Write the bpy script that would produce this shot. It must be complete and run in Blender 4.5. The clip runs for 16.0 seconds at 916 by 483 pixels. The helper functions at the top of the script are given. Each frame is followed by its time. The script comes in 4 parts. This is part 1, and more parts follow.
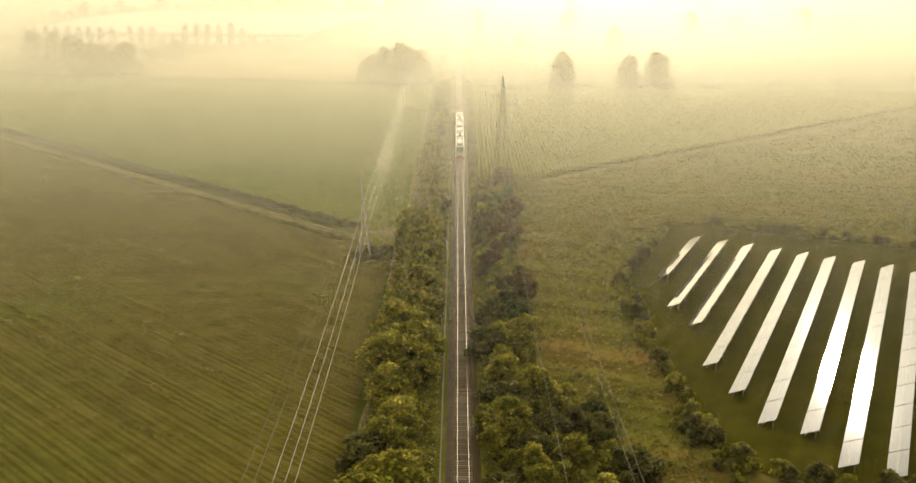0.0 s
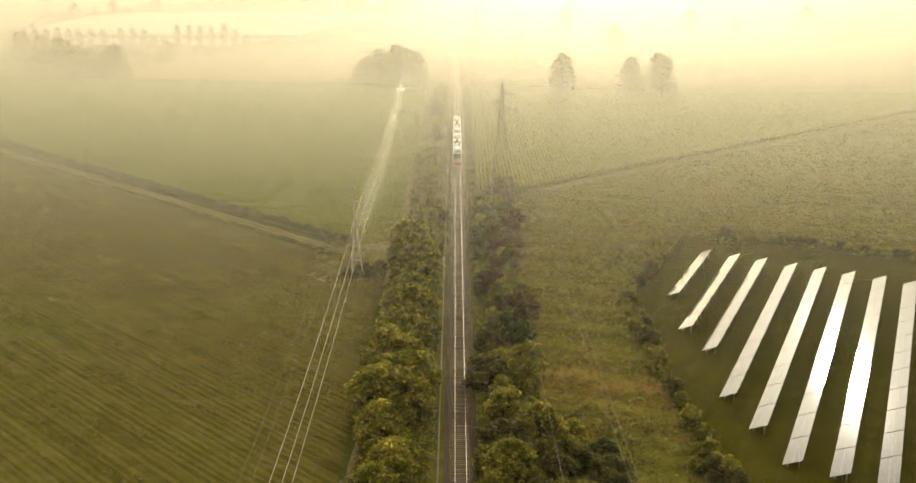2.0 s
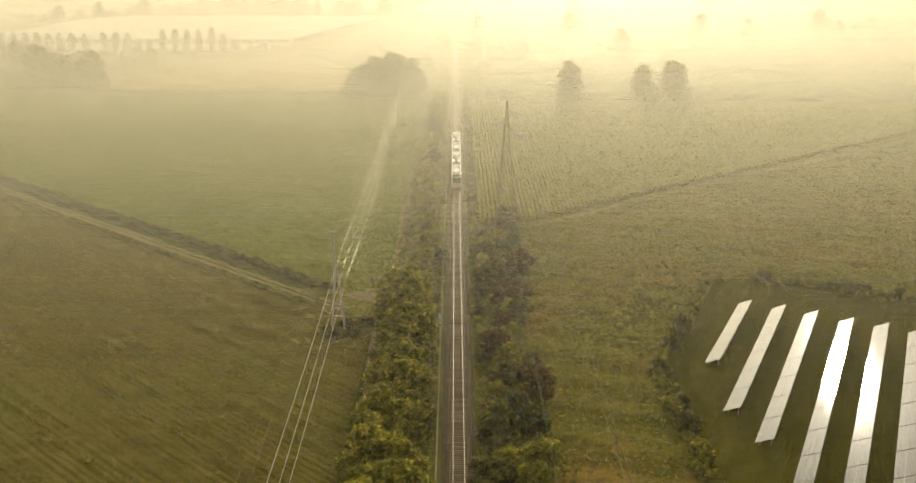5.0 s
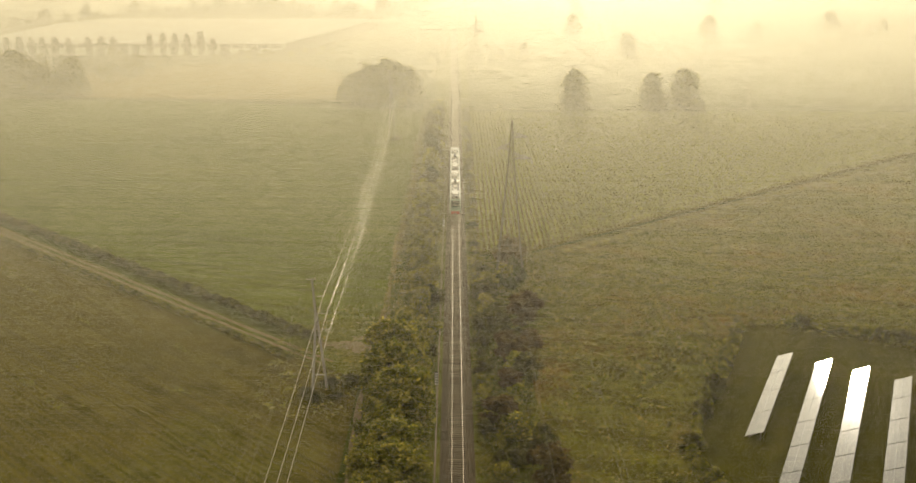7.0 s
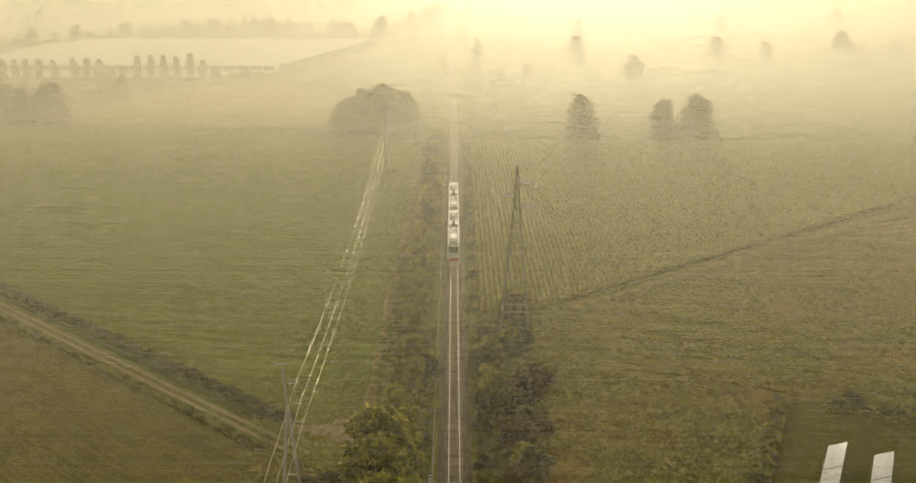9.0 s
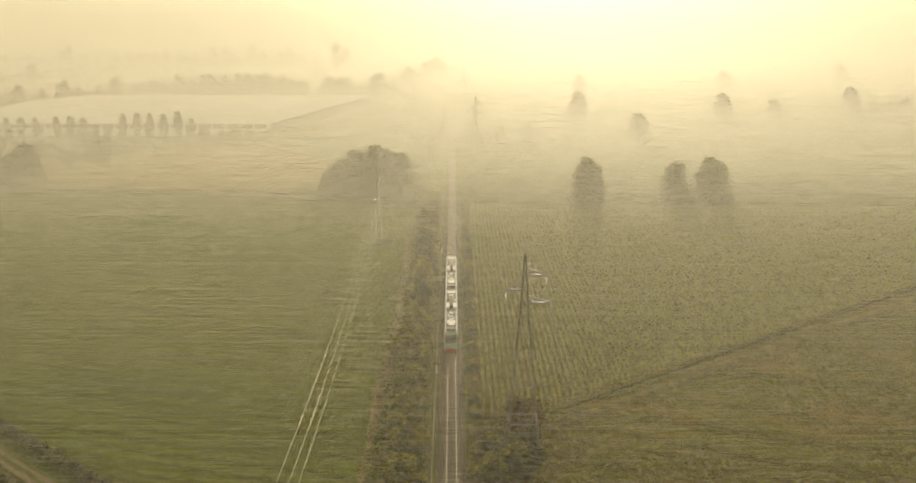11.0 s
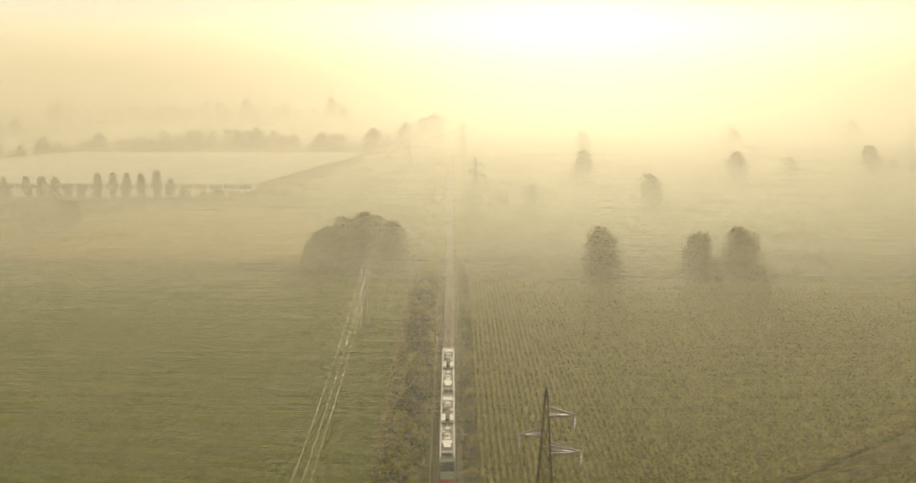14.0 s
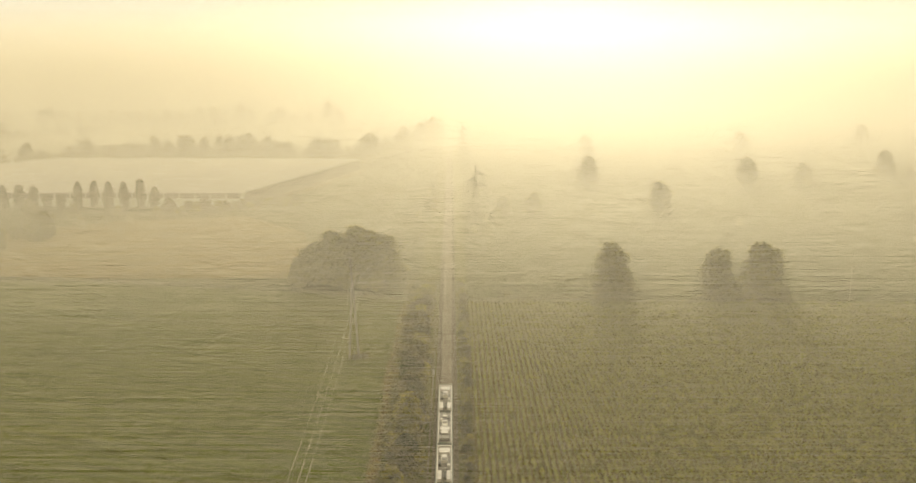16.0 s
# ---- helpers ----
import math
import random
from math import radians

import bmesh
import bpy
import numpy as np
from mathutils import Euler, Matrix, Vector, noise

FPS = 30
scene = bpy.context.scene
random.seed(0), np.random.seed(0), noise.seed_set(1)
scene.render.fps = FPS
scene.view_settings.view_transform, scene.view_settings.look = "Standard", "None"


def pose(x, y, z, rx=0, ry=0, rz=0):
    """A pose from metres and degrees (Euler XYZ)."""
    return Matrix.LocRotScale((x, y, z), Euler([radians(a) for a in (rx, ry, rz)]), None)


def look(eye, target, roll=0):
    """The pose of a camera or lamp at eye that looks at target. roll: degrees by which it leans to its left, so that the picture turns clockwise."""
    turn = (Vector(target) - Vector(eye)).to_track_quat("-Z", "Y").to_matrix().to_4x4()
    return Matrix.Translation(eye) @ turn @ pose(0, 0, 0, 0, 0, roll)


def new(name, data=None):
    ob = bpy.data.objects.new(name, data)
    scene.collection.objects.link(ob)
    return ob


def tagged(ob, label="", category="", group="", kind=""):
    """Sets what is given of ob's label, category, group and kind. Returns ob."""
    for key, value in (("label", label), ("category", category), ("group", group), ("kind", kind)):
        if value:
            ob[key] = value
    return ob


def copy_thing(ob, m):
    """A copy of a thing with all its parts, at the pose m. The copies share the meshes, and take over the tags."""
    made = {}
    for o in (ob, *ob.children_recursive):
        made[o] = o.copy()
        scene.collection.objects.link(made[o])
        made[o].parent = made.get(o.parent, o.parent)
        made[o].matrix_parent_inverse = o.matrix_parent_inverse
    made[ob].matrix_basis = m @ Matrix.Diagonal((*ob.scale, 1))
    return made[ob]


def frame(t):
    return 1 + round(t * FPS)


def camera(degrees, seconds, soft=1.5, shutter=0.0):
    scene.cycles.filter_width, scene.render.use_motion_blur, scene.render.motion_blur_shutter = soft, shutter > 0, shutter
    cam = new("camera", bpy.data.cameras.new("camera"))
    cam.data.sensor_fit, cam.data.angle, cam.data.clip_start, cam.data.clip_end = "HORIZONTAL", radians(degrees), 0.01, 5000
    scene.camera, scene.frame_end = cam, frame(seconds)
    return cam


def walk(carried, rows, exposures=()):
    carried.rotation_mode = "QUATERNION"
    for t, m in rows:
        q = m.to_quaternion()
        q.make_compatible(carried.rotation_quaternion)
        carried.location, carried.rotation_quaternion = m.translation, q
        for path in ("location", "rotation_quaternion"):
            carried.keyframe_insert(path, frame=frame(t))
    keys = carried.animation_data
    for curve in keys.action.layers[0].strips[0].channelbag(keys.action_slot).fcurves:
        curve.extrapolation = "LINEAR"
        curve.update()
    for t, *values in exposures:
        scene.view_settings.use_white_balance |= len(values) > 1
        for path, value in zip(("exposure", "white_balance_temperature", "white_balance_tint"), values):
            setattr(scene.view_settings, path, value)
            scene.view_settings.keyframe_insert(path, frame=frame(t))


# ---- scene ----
cam = camera(47.8, 16.0)
PATH = [
    (0, (0.617, -0.914, 66.406), (0.614, 1.008, 65.851), 0.4),
    (0.5, (0.681, 1.623, 66.32), (0.679, 3.544, 65.764), 0.3),
    (1, (0.718, 4.539, 66.276), (0.717, 6.461, 65.72), 0.3),
    (1.5, (0.786, 7.995, 66.302), (0.785, 9.916, 65.746), 0.3),
    (2, (0.806, 11.963, 66.363), (0.806, 13.884, 65.806), 0.2),
    (2.5, (0.811, 16.48, 66.441), (0.811, 18.401, 65.884), 0.2),
    (3, (0.9, 21.47, 66.482), (0.9, 23.391, 65.925), 0.2),
    (3.5, (0.993, 27.01, 66.517), (0.992, 28.93, 65.959), 0.1),
    (6, (1.026, 57.495, 66.745), (1.027, 59.415, 66.187), 0.1),
    (6.5, (0.963, 63.814, 66.863), (0.965, 65.735, 66.306), 0.1),
    (7, (0.949, 70.156, 66.967), (0.951, 72.076, 66.409), 0.1),
    (7.5, (1.054, 76.644, 67.108), (1.056, 78.565, 66.551), 0.2),
    (8, (1.192, 83.059, 67.286), (1.194, 84.98, 66.728), 0.1),
    (8.5, (1.247, 89.408, 67.509), (1.248, 91.331, 66.962), 0.1),
    (9, (1.28, 95.556, 67.665), (1.282, 97.485, 67.137), 0.1),
    (9.2, (1.292, 98.148, 67.68), (1.294, 100.082, 67.168), 0.0),
    (11.5, (1.444, 129.783, 67.859), (1.449, 131.74, 67.446), 0.1),
    (12, (1.509, 136.588, 67.79), (1.514, 138.55, 67.4), 0.1),
    (12.5, (1.561, 143.353, 67.71), (1.566, 145.319, 67.341), 0.2),
    (13, (1.532, 150.037, 67.607), (1.538, 152.006, 67.253), 0.2),
    (13.5, (1.524, 156.682, 67.543), (1.53, 158.653, 67.201), 0.2),
    (14, (1.589, 163.243, 67.468), (1.596, 165.215, 67.138), 0.2),
    (14.5, (1.71, 169.771, 67.438), (1.718, 171.745, 67.114), 0.2),
    (15, (1.682, 176.341, 67.452), (1.69, 178.315, 67.127), 0.2),
    (15.5, (1.702, 182.914, 67.48), (1.711, 184.888, 67.155), 0.1),
    (16, (1.935, 189.439, 67.489), (1.943, 191.412, 67.164), 0.1),
]
walk(cam, [(t, look(eye, target, roll)) for t, eye, target, roll in PATH], [(0.0, 0.36), (3.5, 0.24), (7.0, 0.02), (9.0, -0.13), (12.0, -0.25), (16.0, -0.25)])

# ---- world, sun, large lights and exposure ----
SUN_TURN, SUN_UP = 6.0, 12.0
world = bpy.data.worlds.new("world")
scene.world = world
world.use_nodes = True
wn = world.node_tree.nodes
sky = wn.new("ShaderNodeTexSky")
sky.sky_type = "NISHITA"
sky.sun_disc = False
sky.sun_elevation, sky.sun_rotation = radians(SUN_UP), radians(SUN_TURN)
sky.air_density, sky.dust_density, sky.ozone_density = 1.6, 7.0, 1.0
wl = world.node_tree.links
aloft = wn.new("ShaderNodeSeparateXYZ")
wl.new(wn.new("ShaderNodeTexCoord").outputs["Generated"], aloft.inputs[0])
haze = wn.new("ShaderNodeValToRGB")  # bright haze low down, thinning towards the zenith all round
haze.color_ramp.elements.new(0.08)
for stop, (place, colour) in zip(haze.color_ramp.elements, ((0.0, (1.0, 0.89, 0.665)), (0.08, (1.14, 1.04, 0.78)), (0.7, (0.86, 0.74, 0.5)))):
    stop.position, stop.color = place, (*colour, 1)
wl.new(aloft.outputs["Z"], haze.inputs["Fac"])
dim = wn.new("ShaderNodeVectorMath")
dim.operation = "SCALE"
dim.inputs["Scale"].default_value = 0.00006
tint = wn.new("ShaderNodeVectorMath")  # the haze warms the sky's own light
tint.operation = "MULTIPLY"
tint.inputs[1].default_value = (1.0, 0.95, 0.74)
wl.new(sky.outputs["Color"], tint.inputs[0])
wl.new(tint.outputs[0], dim.inputs[0])
both = wn.new("ShaderNodeVectorMath")
wl.new(dim.outputs[0], both.inputs[0])
wl.new(haze.outputs["Color"], both.inputs[1])
to_sun = Vector((math.sin(radians(SUN_TURN)) * math.cos(radians(SUN_UP)), math.cos(radians(SUN_TURN)) * math.cos(radians(SUN_UP)), math.sin(radians(SUN_UP))))
near_sun = wn.new("ShaderNodeVectorMath")  # the soft bright ring that haze draws round the sun
near_sun.operation = "DOT_PRODUCT"
wl.new(aloft.inputs[0].links[0].from_socket, near_sun.inputs[0])
near_sun.inputs[1].default_value = to_sun
ring = wn.new("ShaderNodeMath")
ring.operation, ring.use_clamp = "POWER", True
wl.new(near_sun.outputs["Value"], ring.inputs[0])
ring.inputs[1].default_value = 240.0
ring_tint = wn.new("ShaderNodeVectorMath")
ring_tint.operation = "SCALE"
ring_tint.inputs[0].default_value = (2.7, 2.4, 1.8)
wl.new(ring.outputs[0], ring_tint.inputs["Scale"])
glow = wn.new("ShaderNodeVectorMath")
wl.new(both.outputs[0], glow.inputs[0])
wl.new(ring_tint.outputs[0], glow.inputs[1])
wl.new(glow.outputs[0], wn["Background"].inputs["Color"])
wn["Background"].inputs["Strength"].default_value = 1.0
sun = new("sun", bpy.data.lights.new("sun", "SUN"))
sun.data.energy, sun.data.angle, sun.data.color = 3.2, radians(2.5), (1.0, 0.9, 0.70)
sun.matrix_world = look(to_sun * 300, (0, 0, 0))
scene.view_settings.exposure = 0.0
scene.cycles.max_bounces = 6


# ---- materials ----
def nodes_of(name):
    m = bpy.data.materials.new(name)
    m.use_nodes = True
    return m, m.node_tree.nodes, m.node_tree.links, m.node_tree.nodes["Principled BSDF"]


def noise_node(n, l, scale, detail=4.0, rough=0.55, coords=None, stretch=None, turn=0.0):
    t = n.new("ShaderNodeTexNoise")
    t.inputs["Scale"].default_value, t.inputs["Detail"].default_value, t.inputs["Roughness"].default_value = scale, detail, rough
    src = n.new("ShaderNodeNewGeometry").outputs["Position"] if coords is None else coords
    if stretch:
        mp = n.new("ShaderNodeMapping")
        mp.inputs["Scale"].default_value = stretch
        mp.inputs["Rotation"].default_value = (0, 0, radians(turn))
        l.new(src, mp.inputs["Vector"])
        src = mp.outputs["Vector"]
    l.new(src, t.inputs["Vector"])
    return t.outputs["Fac"]


def ramp(n, l, fac, stops):
    r = n.new("ShaderNodeValToRGB")
    e = r.color_ramp.elements
    while len(e) < len(stops):
        e.new(0.5)
    for s, (p, c) in zip(e, stops):
        s.position, s.color = p, (*c, 1)
    l.new(fac, r.inputs["Fac"])
    return r.outputs["Color"]


def mix(n, l, fac, a, b, mode="MIX"):
    x = n.new("ShaderNodeMix")
    x.data_type, x.blend_type = "RGBA", mode
    for sock, v in ((x.inputs[0], fac), (x.inputs[6], a), (x.inputs[7], b)):
        if isinstance(v, (int, float)):
            sock.default_value = v
        elif isinstance(v, tuple):
            sock.default_value = (*v, 1)
        else:
            l.new(v, sock)
    return x.outputs[2]


def bump(n, l, bsdf, height, strength, distance):
    b = n.new("ShaderNodeBump")
    b.inputs["Strength"].default_value, b.inputs["Distance"].default_value = strength, distance
    l.new(height, b.inputs["Height"])
    l.new(b.outputs["Normal"], bsdf.inputs["Normal"])


def surface(name, a, b, scale, rough=0.7, metal=0.0, fine=None, relief=0.0, vary=0.0):
    """Two colours mixed by noise at two scales, with a little relief and a random tone for each object."""
    m, n, l, p = nodes_of(name)
    f1 = noise_node(n, l, scale)
    f2 = noise_node(n, l, fine or scale * 9)
    c = mix(n, l, ramp(n, l, f1, [(0.35, (0, 0, 0)), (0.65, (1, 1, 1))]), a, b)
    c = mix(n, l, 0.35, c, ramp(n, l, f2, [(0.3, (0.35, 0.35, 0.35)), (0.7, (1, 1, 1))]), "MULTIPLY")
    if vary:
        o = n.new("ShaderNodeObjectInfo").outputs["Random"]
        c = mix(n, l, vary, c, ramp(n, l, o, [(0.0, (0.3, 0.3, 0.3)), (1.0, (1, 1, 1))]), "MULTIPLY")
    l.new(c, p.inputs["Base Color"])
    p.inputs["Roughness"].default_value, p.inputs["Metallic"].default_value = rough, metal
    if rough > 0.85:
        p.inputs["Specular IOR Level"].default_value = 0.12
    if relief:
        bump(n, l, p, f2, 0.6, relief)
    return m


def field_material(name, colours, row_gap, way, row_depth, patch=0.02, row_mix=0.5, swath=4.0, sway_by=9.0):
    """Ground with crop rows: large patches, rows at row_gap metres along the direction way, and fine clods."""
    m, n, l, p = nodes_of(name)
    pos = n.new("ShaderNodeNewGeometry").outputs["Position"]
    dots = []
    for axis in ((-way[1], way[0], 0), (way[0], way[1], 0)):
        d = n.new("ShaderNodeVectorMath")
        d.operation = "DOT_PRODUCT"
        l.new(pos, d.inputs[0])
        d.inputs[1].default_value = axis
        dots.append(d.outputs["Value"])
    frame2 = n.new("ShaderNodeCombineXYZ")
    for k, (v, s) in enumerate(zip(dots, (0.62 / row_gap, 0.025))):
        t = n.new("ShaderNodeMath")
        t.operation = "MULTIPLY"
        t.inputs[1].default_value = s
        l.new(v, t.inputs[0])
        l.new(t.outputs[0], frame2.inputs[k])
    big = noise_node(n, l, patch, 5.0, 0.6)
    streak = noise_node(n, l, 1.0, 2.0, 0.6, frame2.outputs[0])
    wave = dots[0]
    for op, v in (("MULTIPLY", math.tau / (swath * row_gap)), ("ADD", None), ("SINE", None), ("MULTIPLY", 0.11)):
        t = n.new("ShaderNodeMath")
        t.operation = op
        l.new(wave, t.inputs[0])
        if op == "ADD":
            sway = n.new("ShaderNodeMath")
            sway.operation = "MULTIPLY"
            l.new(big, sway.inputs[0])
            sway.inputs[1].default_value = sway_by
            l.new(sway.outputs[0], t.inputs[1])
        elif v:
            t.inputs[1].default_value = v
        wave = t.outputs[0]
    rows = n.new("ShaderNodeMath")
    rows.operation = "ADD"
    l.new(streak, rows.inputs[0])
    l.new(wave, rows.inputs[1])
    streak = rows.outputs[0]
    fine = noise_node(n, l, 2.2, 4.0, 0.7)
    mid = noise_node(n, l, 0.25, 4.0, 0.65)
    c = ramp(n, l, big, [(0.30, colours[0]), (0.5, colours[1]), (0.68, colours[2])])
    c = mix(n, l, 0.5, c, ramp(n, l, mid, [(0.3, (0.5, 0.5, 0.5)), (0.7, (1.25, 1.25, 1.25))]), "MULTIPLY")
    c = mix(n, l, row_mix, c, ramp(n, l, streak, [(0.38, (0.5, 0.5, 0.46)), (0.62, (1.25, 1.25, 1.2))]), "MULTIPLY")
    c = mix(n, l, 0.6, c, ramp(n, l, fine, [(0.3, (0.45, 0.45, 0.45)), (0.7, (1.25, 1.25, 1.25))]), "MULTIPLY")
    l.new(c, p.inputs["Base Color"])
    p.inputs["Roughness"].default_value = 0.9
    p.inputs["Specular IOR Level"].default_value = 0.0
    h = mix(n, l, 0.5, streak, fine)
    bump(n, l, p, h, 0.8, row_depth)
    return m


def leaf_material(name, dark, light, glow, through_share=0.5):
    """Leaves: colour by clump, and light that passes through the blade."""
    m, n, l, p = nodes_of(name)
    isl = n.new("ShaderNodeNewGeometry").outputs["Random Per Island"]
    c = ramp(n, l, isl, [(0.0, dark), (0.75, light), (1.0, glow)])
    c = mix(n, l, 0.75, c, ramp(n, l, noise_node(n, l, 0.55, 2.0), [(0.38, (0.4, 0.42, 0.45)), (0.62, (1.35, 1.3, 1.15))]), "MULTIPLY")
    o = n.new("ShaderNodeObjectInfo").outputs["Random"]
    c = mix(n, l, 0.35, c, ramp(n, l, o, [(0.0, (0.55, 0.6, 0.5)), (1.0, (1.15, 1.05, 0.9))]), "MULTIPLY")
    l.new(c, p.inputs["Base Color"])
    p.inputs["Roughness"].default_value = 0.65
    p.inputs["Specular IOR Level"].default_value = 0.06
    tr = n.new("ShaderNodeBsdfTranslucent")
    l.new(c, tr.inputs["Color"])
    ms = n.new("ShaderNodeMixShader")
    ms.inputs[0].default_value = through_share
    l.new(p.outputs[0], ms.inputs[1])
    l.new(tr.outputs[0], ms.inputs[2])
    l.new(ms.outputs[0], n["Material Output"].inputs["Surface"])
    return m


GROUND = field_material("far_farmland", [(0.053, 0.067, 0.013), (0.067, 0.079, 0.015), (0.089, 0.089, 0.021)], 8.0, (0.3, 0.954), 0.1, 0.006, 0.3)
STUBBLE = field_material("stubble_soil", [(0.084, 0.076, 0.015), (0.106, 0.092, 0.020), (0.095, 0.099, 0.018)], 0.62, (0.722, -0.692), 0.12, 0.02, 0.5, 1.9, 2.0)
CLOVER = field_material("young_green_crop", [(0.077, 0.098, 0.007), (0.092, 0.110, 0.009), (0.109, 0.122, 0.011)], 0.9, (0.953, -0.302), 0.1, 0.015, 0.55)
MEADOW = field_material("rough_meadow", [(0.098, 0.108, 0.014), (0.135, 0.126, 0.023), (0.213, 0.135, 0.039)], 2.6, (0.93, -0.37), 0.5, 0.035, 0.5)
LAWN = field_material("mown_grass", [(0.046, 0.046, 0.003), (0.058, 0.056, 0.004), (0.076, 0.07, 0.007)], 1.0, (0.413, 0.911), 0.06, 0.05, 0.2)
MAIZESOIL = field_material("maize_soil", [(0.137, 0.118, 0.022), (0.158, 0.133, 0.025), (0.173, 0.143, 0.031)], 1.1, (0.0, 1.0), 0.1, 0.02, 0.2)
TANFIELD = field_material("harvested_field", [(0.168, 0.133, 0.043), (0.210, 0.158, 0.055), (0.179, 0.148, 0.043)], 5.0, (0.85, 0.5), 0.1, 0.02, 0.4)
VERGE = field_material("verge_grass", [(0.086, 0.100, 0.014), (0.109, 0.117, 0.019), (0.142, 0.130, 0.028)], 2.0, (0.0, 1.0), 0.2, 0.08, 0.2)
DIRT = surface("dry_dirt", (0.22, 0.165, 0.09), (0.15, 0.12, 0.055), 0.5, 0.95, 0, 4.0, 0.06)
BALLAST = surface("railway_ballast", (0.062, 0.046, 0.024), (0.085, 0.062, 0.032), 0.3, 0.95, 0, 9.0, 0.06)
SLEEPER = surface("weathered_concrete", (0.26, 0.215, 0.15), (0.17, 0.135, 0.09), 0.05, 0.9, 0, 6.0, 0.01, 0.75)
RAIL = surface("polished_rail_steel", (0.42, 0.37, 0.29), (0.34, 0.29, 0.22), 2.0, 0.26, 1.0)
RAILWEB = surface("rusty_rail_web", (0.12, 0.06, 0.03), (0.16, 0.09, 0.05), 3.0, 0.8)
BARK = surface("bark", (0.07, 0.05, 0.03), (0.11, 0.085, 0.055), 3.0, 0.95, 0, 14, 0.03)
LEAF = leaf_material("locust_leaves", (0.12, 0.13, 0.019), (0.25, 0.24, 0.034), (0.46, 0.39, 0.065))
LEAF2 = leaf_material("dark_bramble_leaves", (0.07, 0.072, 0.02), (0.125, 0.122, 0.034), (0.19, 0.165, 0.05))
LEAF3 = leaf_material("reddish_shrub_leaves", (0.085, 0.06, 0.022), (0.14, 0.1, 0.034), (0.17, 0.14, 0.045))
LEAF4 = leaf_material("dull_oak_leaves", (0.05, 0.066, 0.018), (0.085, 0.1, 0.027), (0.12, 0.125, 0.036))
# oak leaves lightened for the distant trees: mist haze put into the colour
LEAF5 = leaf_material("haze_paled_oak_leaves", (0.13, 0.13, 0.034), (0.21, 0.2, 0.055), (0.28, 0.25, 0.075))
GRASSBLADE = leaf_material("tall_grass", (0.14, 0.148, 0.028), (0.20, 0.192, 0.042), (0.30, 0.235, 0.07), 0.5)
MAIZE = leaf_material("maize_leaves", (0.20, 0.22, 0.045), (0.25, 0.26, 0.056), (0.31, 0.29, 0.078), 0.5)
# darker tone of the pylon steel, for legs and braces
GALVDARK = surface("darker_galvanised_steel", (0.18, 0.165, 0.12), (0.13, 0.12, 0.085), 1.5, 0.65, 0.2)
GALV = surface("weathered_galvanised_steel", (0.28, 0.255, 0.2), (0.21, 0.19, 0.15), 1.5, 0.6, 0.2)
WIRE = surface("bright_aluminium_wire", (0.72, 0.66, 0.54), (0.62, 0.57, 0.48), 0.4, 0.33, 0.95)
WIREDULL = surface("dull_cable", (0.25, 0.22, 0.16), (0.2, 0.18, 0.13), 0.4, 0.7, 0.3)
POLEGREY = surface("grey_pole_concrete", (0.33, 0.3, 0.26), (0.25, 0.23, 0.2), 0.7, 0.9, 0, 8.0, 0.01)
GLASSINS = surface("glass_insulator", (0.24, 0.21, 0.15), (0.3, 0.26, 0.2), 3.0, 0.5)
WHITE = surface("white_paint", (0.78, 0.76, 0.7), (0.66, 0.63, 0.56), 2.0, 0.6)
BLACK = surface("black_paint", (0.02, 0.02, 0.02), (0.035, 0.033, 0.03), 2.0, 0.6)
TRAINSIDE = surface("green_grey_train_paint", (0.10, 0.16, 0.12), (0.13, 0.18, 0.14), 0.5, 0.35, 0, 6)
TRAINROOF = surface("dusty_roof_deck", (0.09, 0.085, 0.075), (0.14, 0.13, 0.11), 0.9, 0.7, 0, 7)
TRAINBOX = surface("pale_roof_housing", (0.42, 0.40, 0.34), (0.5, 0.47, 0.4), 0.8, 0.55, 0, 6)
TRAINRED = surface("red_buffer_paint", (0.42, 0.04, 0.03), (0.33, 0.03, 0.025), 1.0, 0.45)
TRAINGLASS = surface("dark_train_glass", (0.012, 0.016, 0.018), (0.02, 0.024, 0.026), 1.0, 0.08)
RUBBER = surface("black_rubber", (0.02, 0.02, 0.02), (0.03, 0.03, 0.03), 2.0, 0.85)
GHROOF = surface("whitewashed_greenhouse_roof", (0.54, 0.53, 0.47), (0.44, 0.43, 0.38), 0.05, 0.5, 0, 0.5)
GHWALL = surface("greenhouse_wall_sheet", (0.6, 0.57, 0.5), (0.52, 0.5, 0.43), 0.1, 0.6, 0, 0.8)
# dark tone for the doors, and shade painted on openings and side wall
GHDARK = surface("dark_doors_and_painted_shade", (0.07, 0.065, 0.055), (0.1, 0.09, 0.075), 0.2, 0.6)


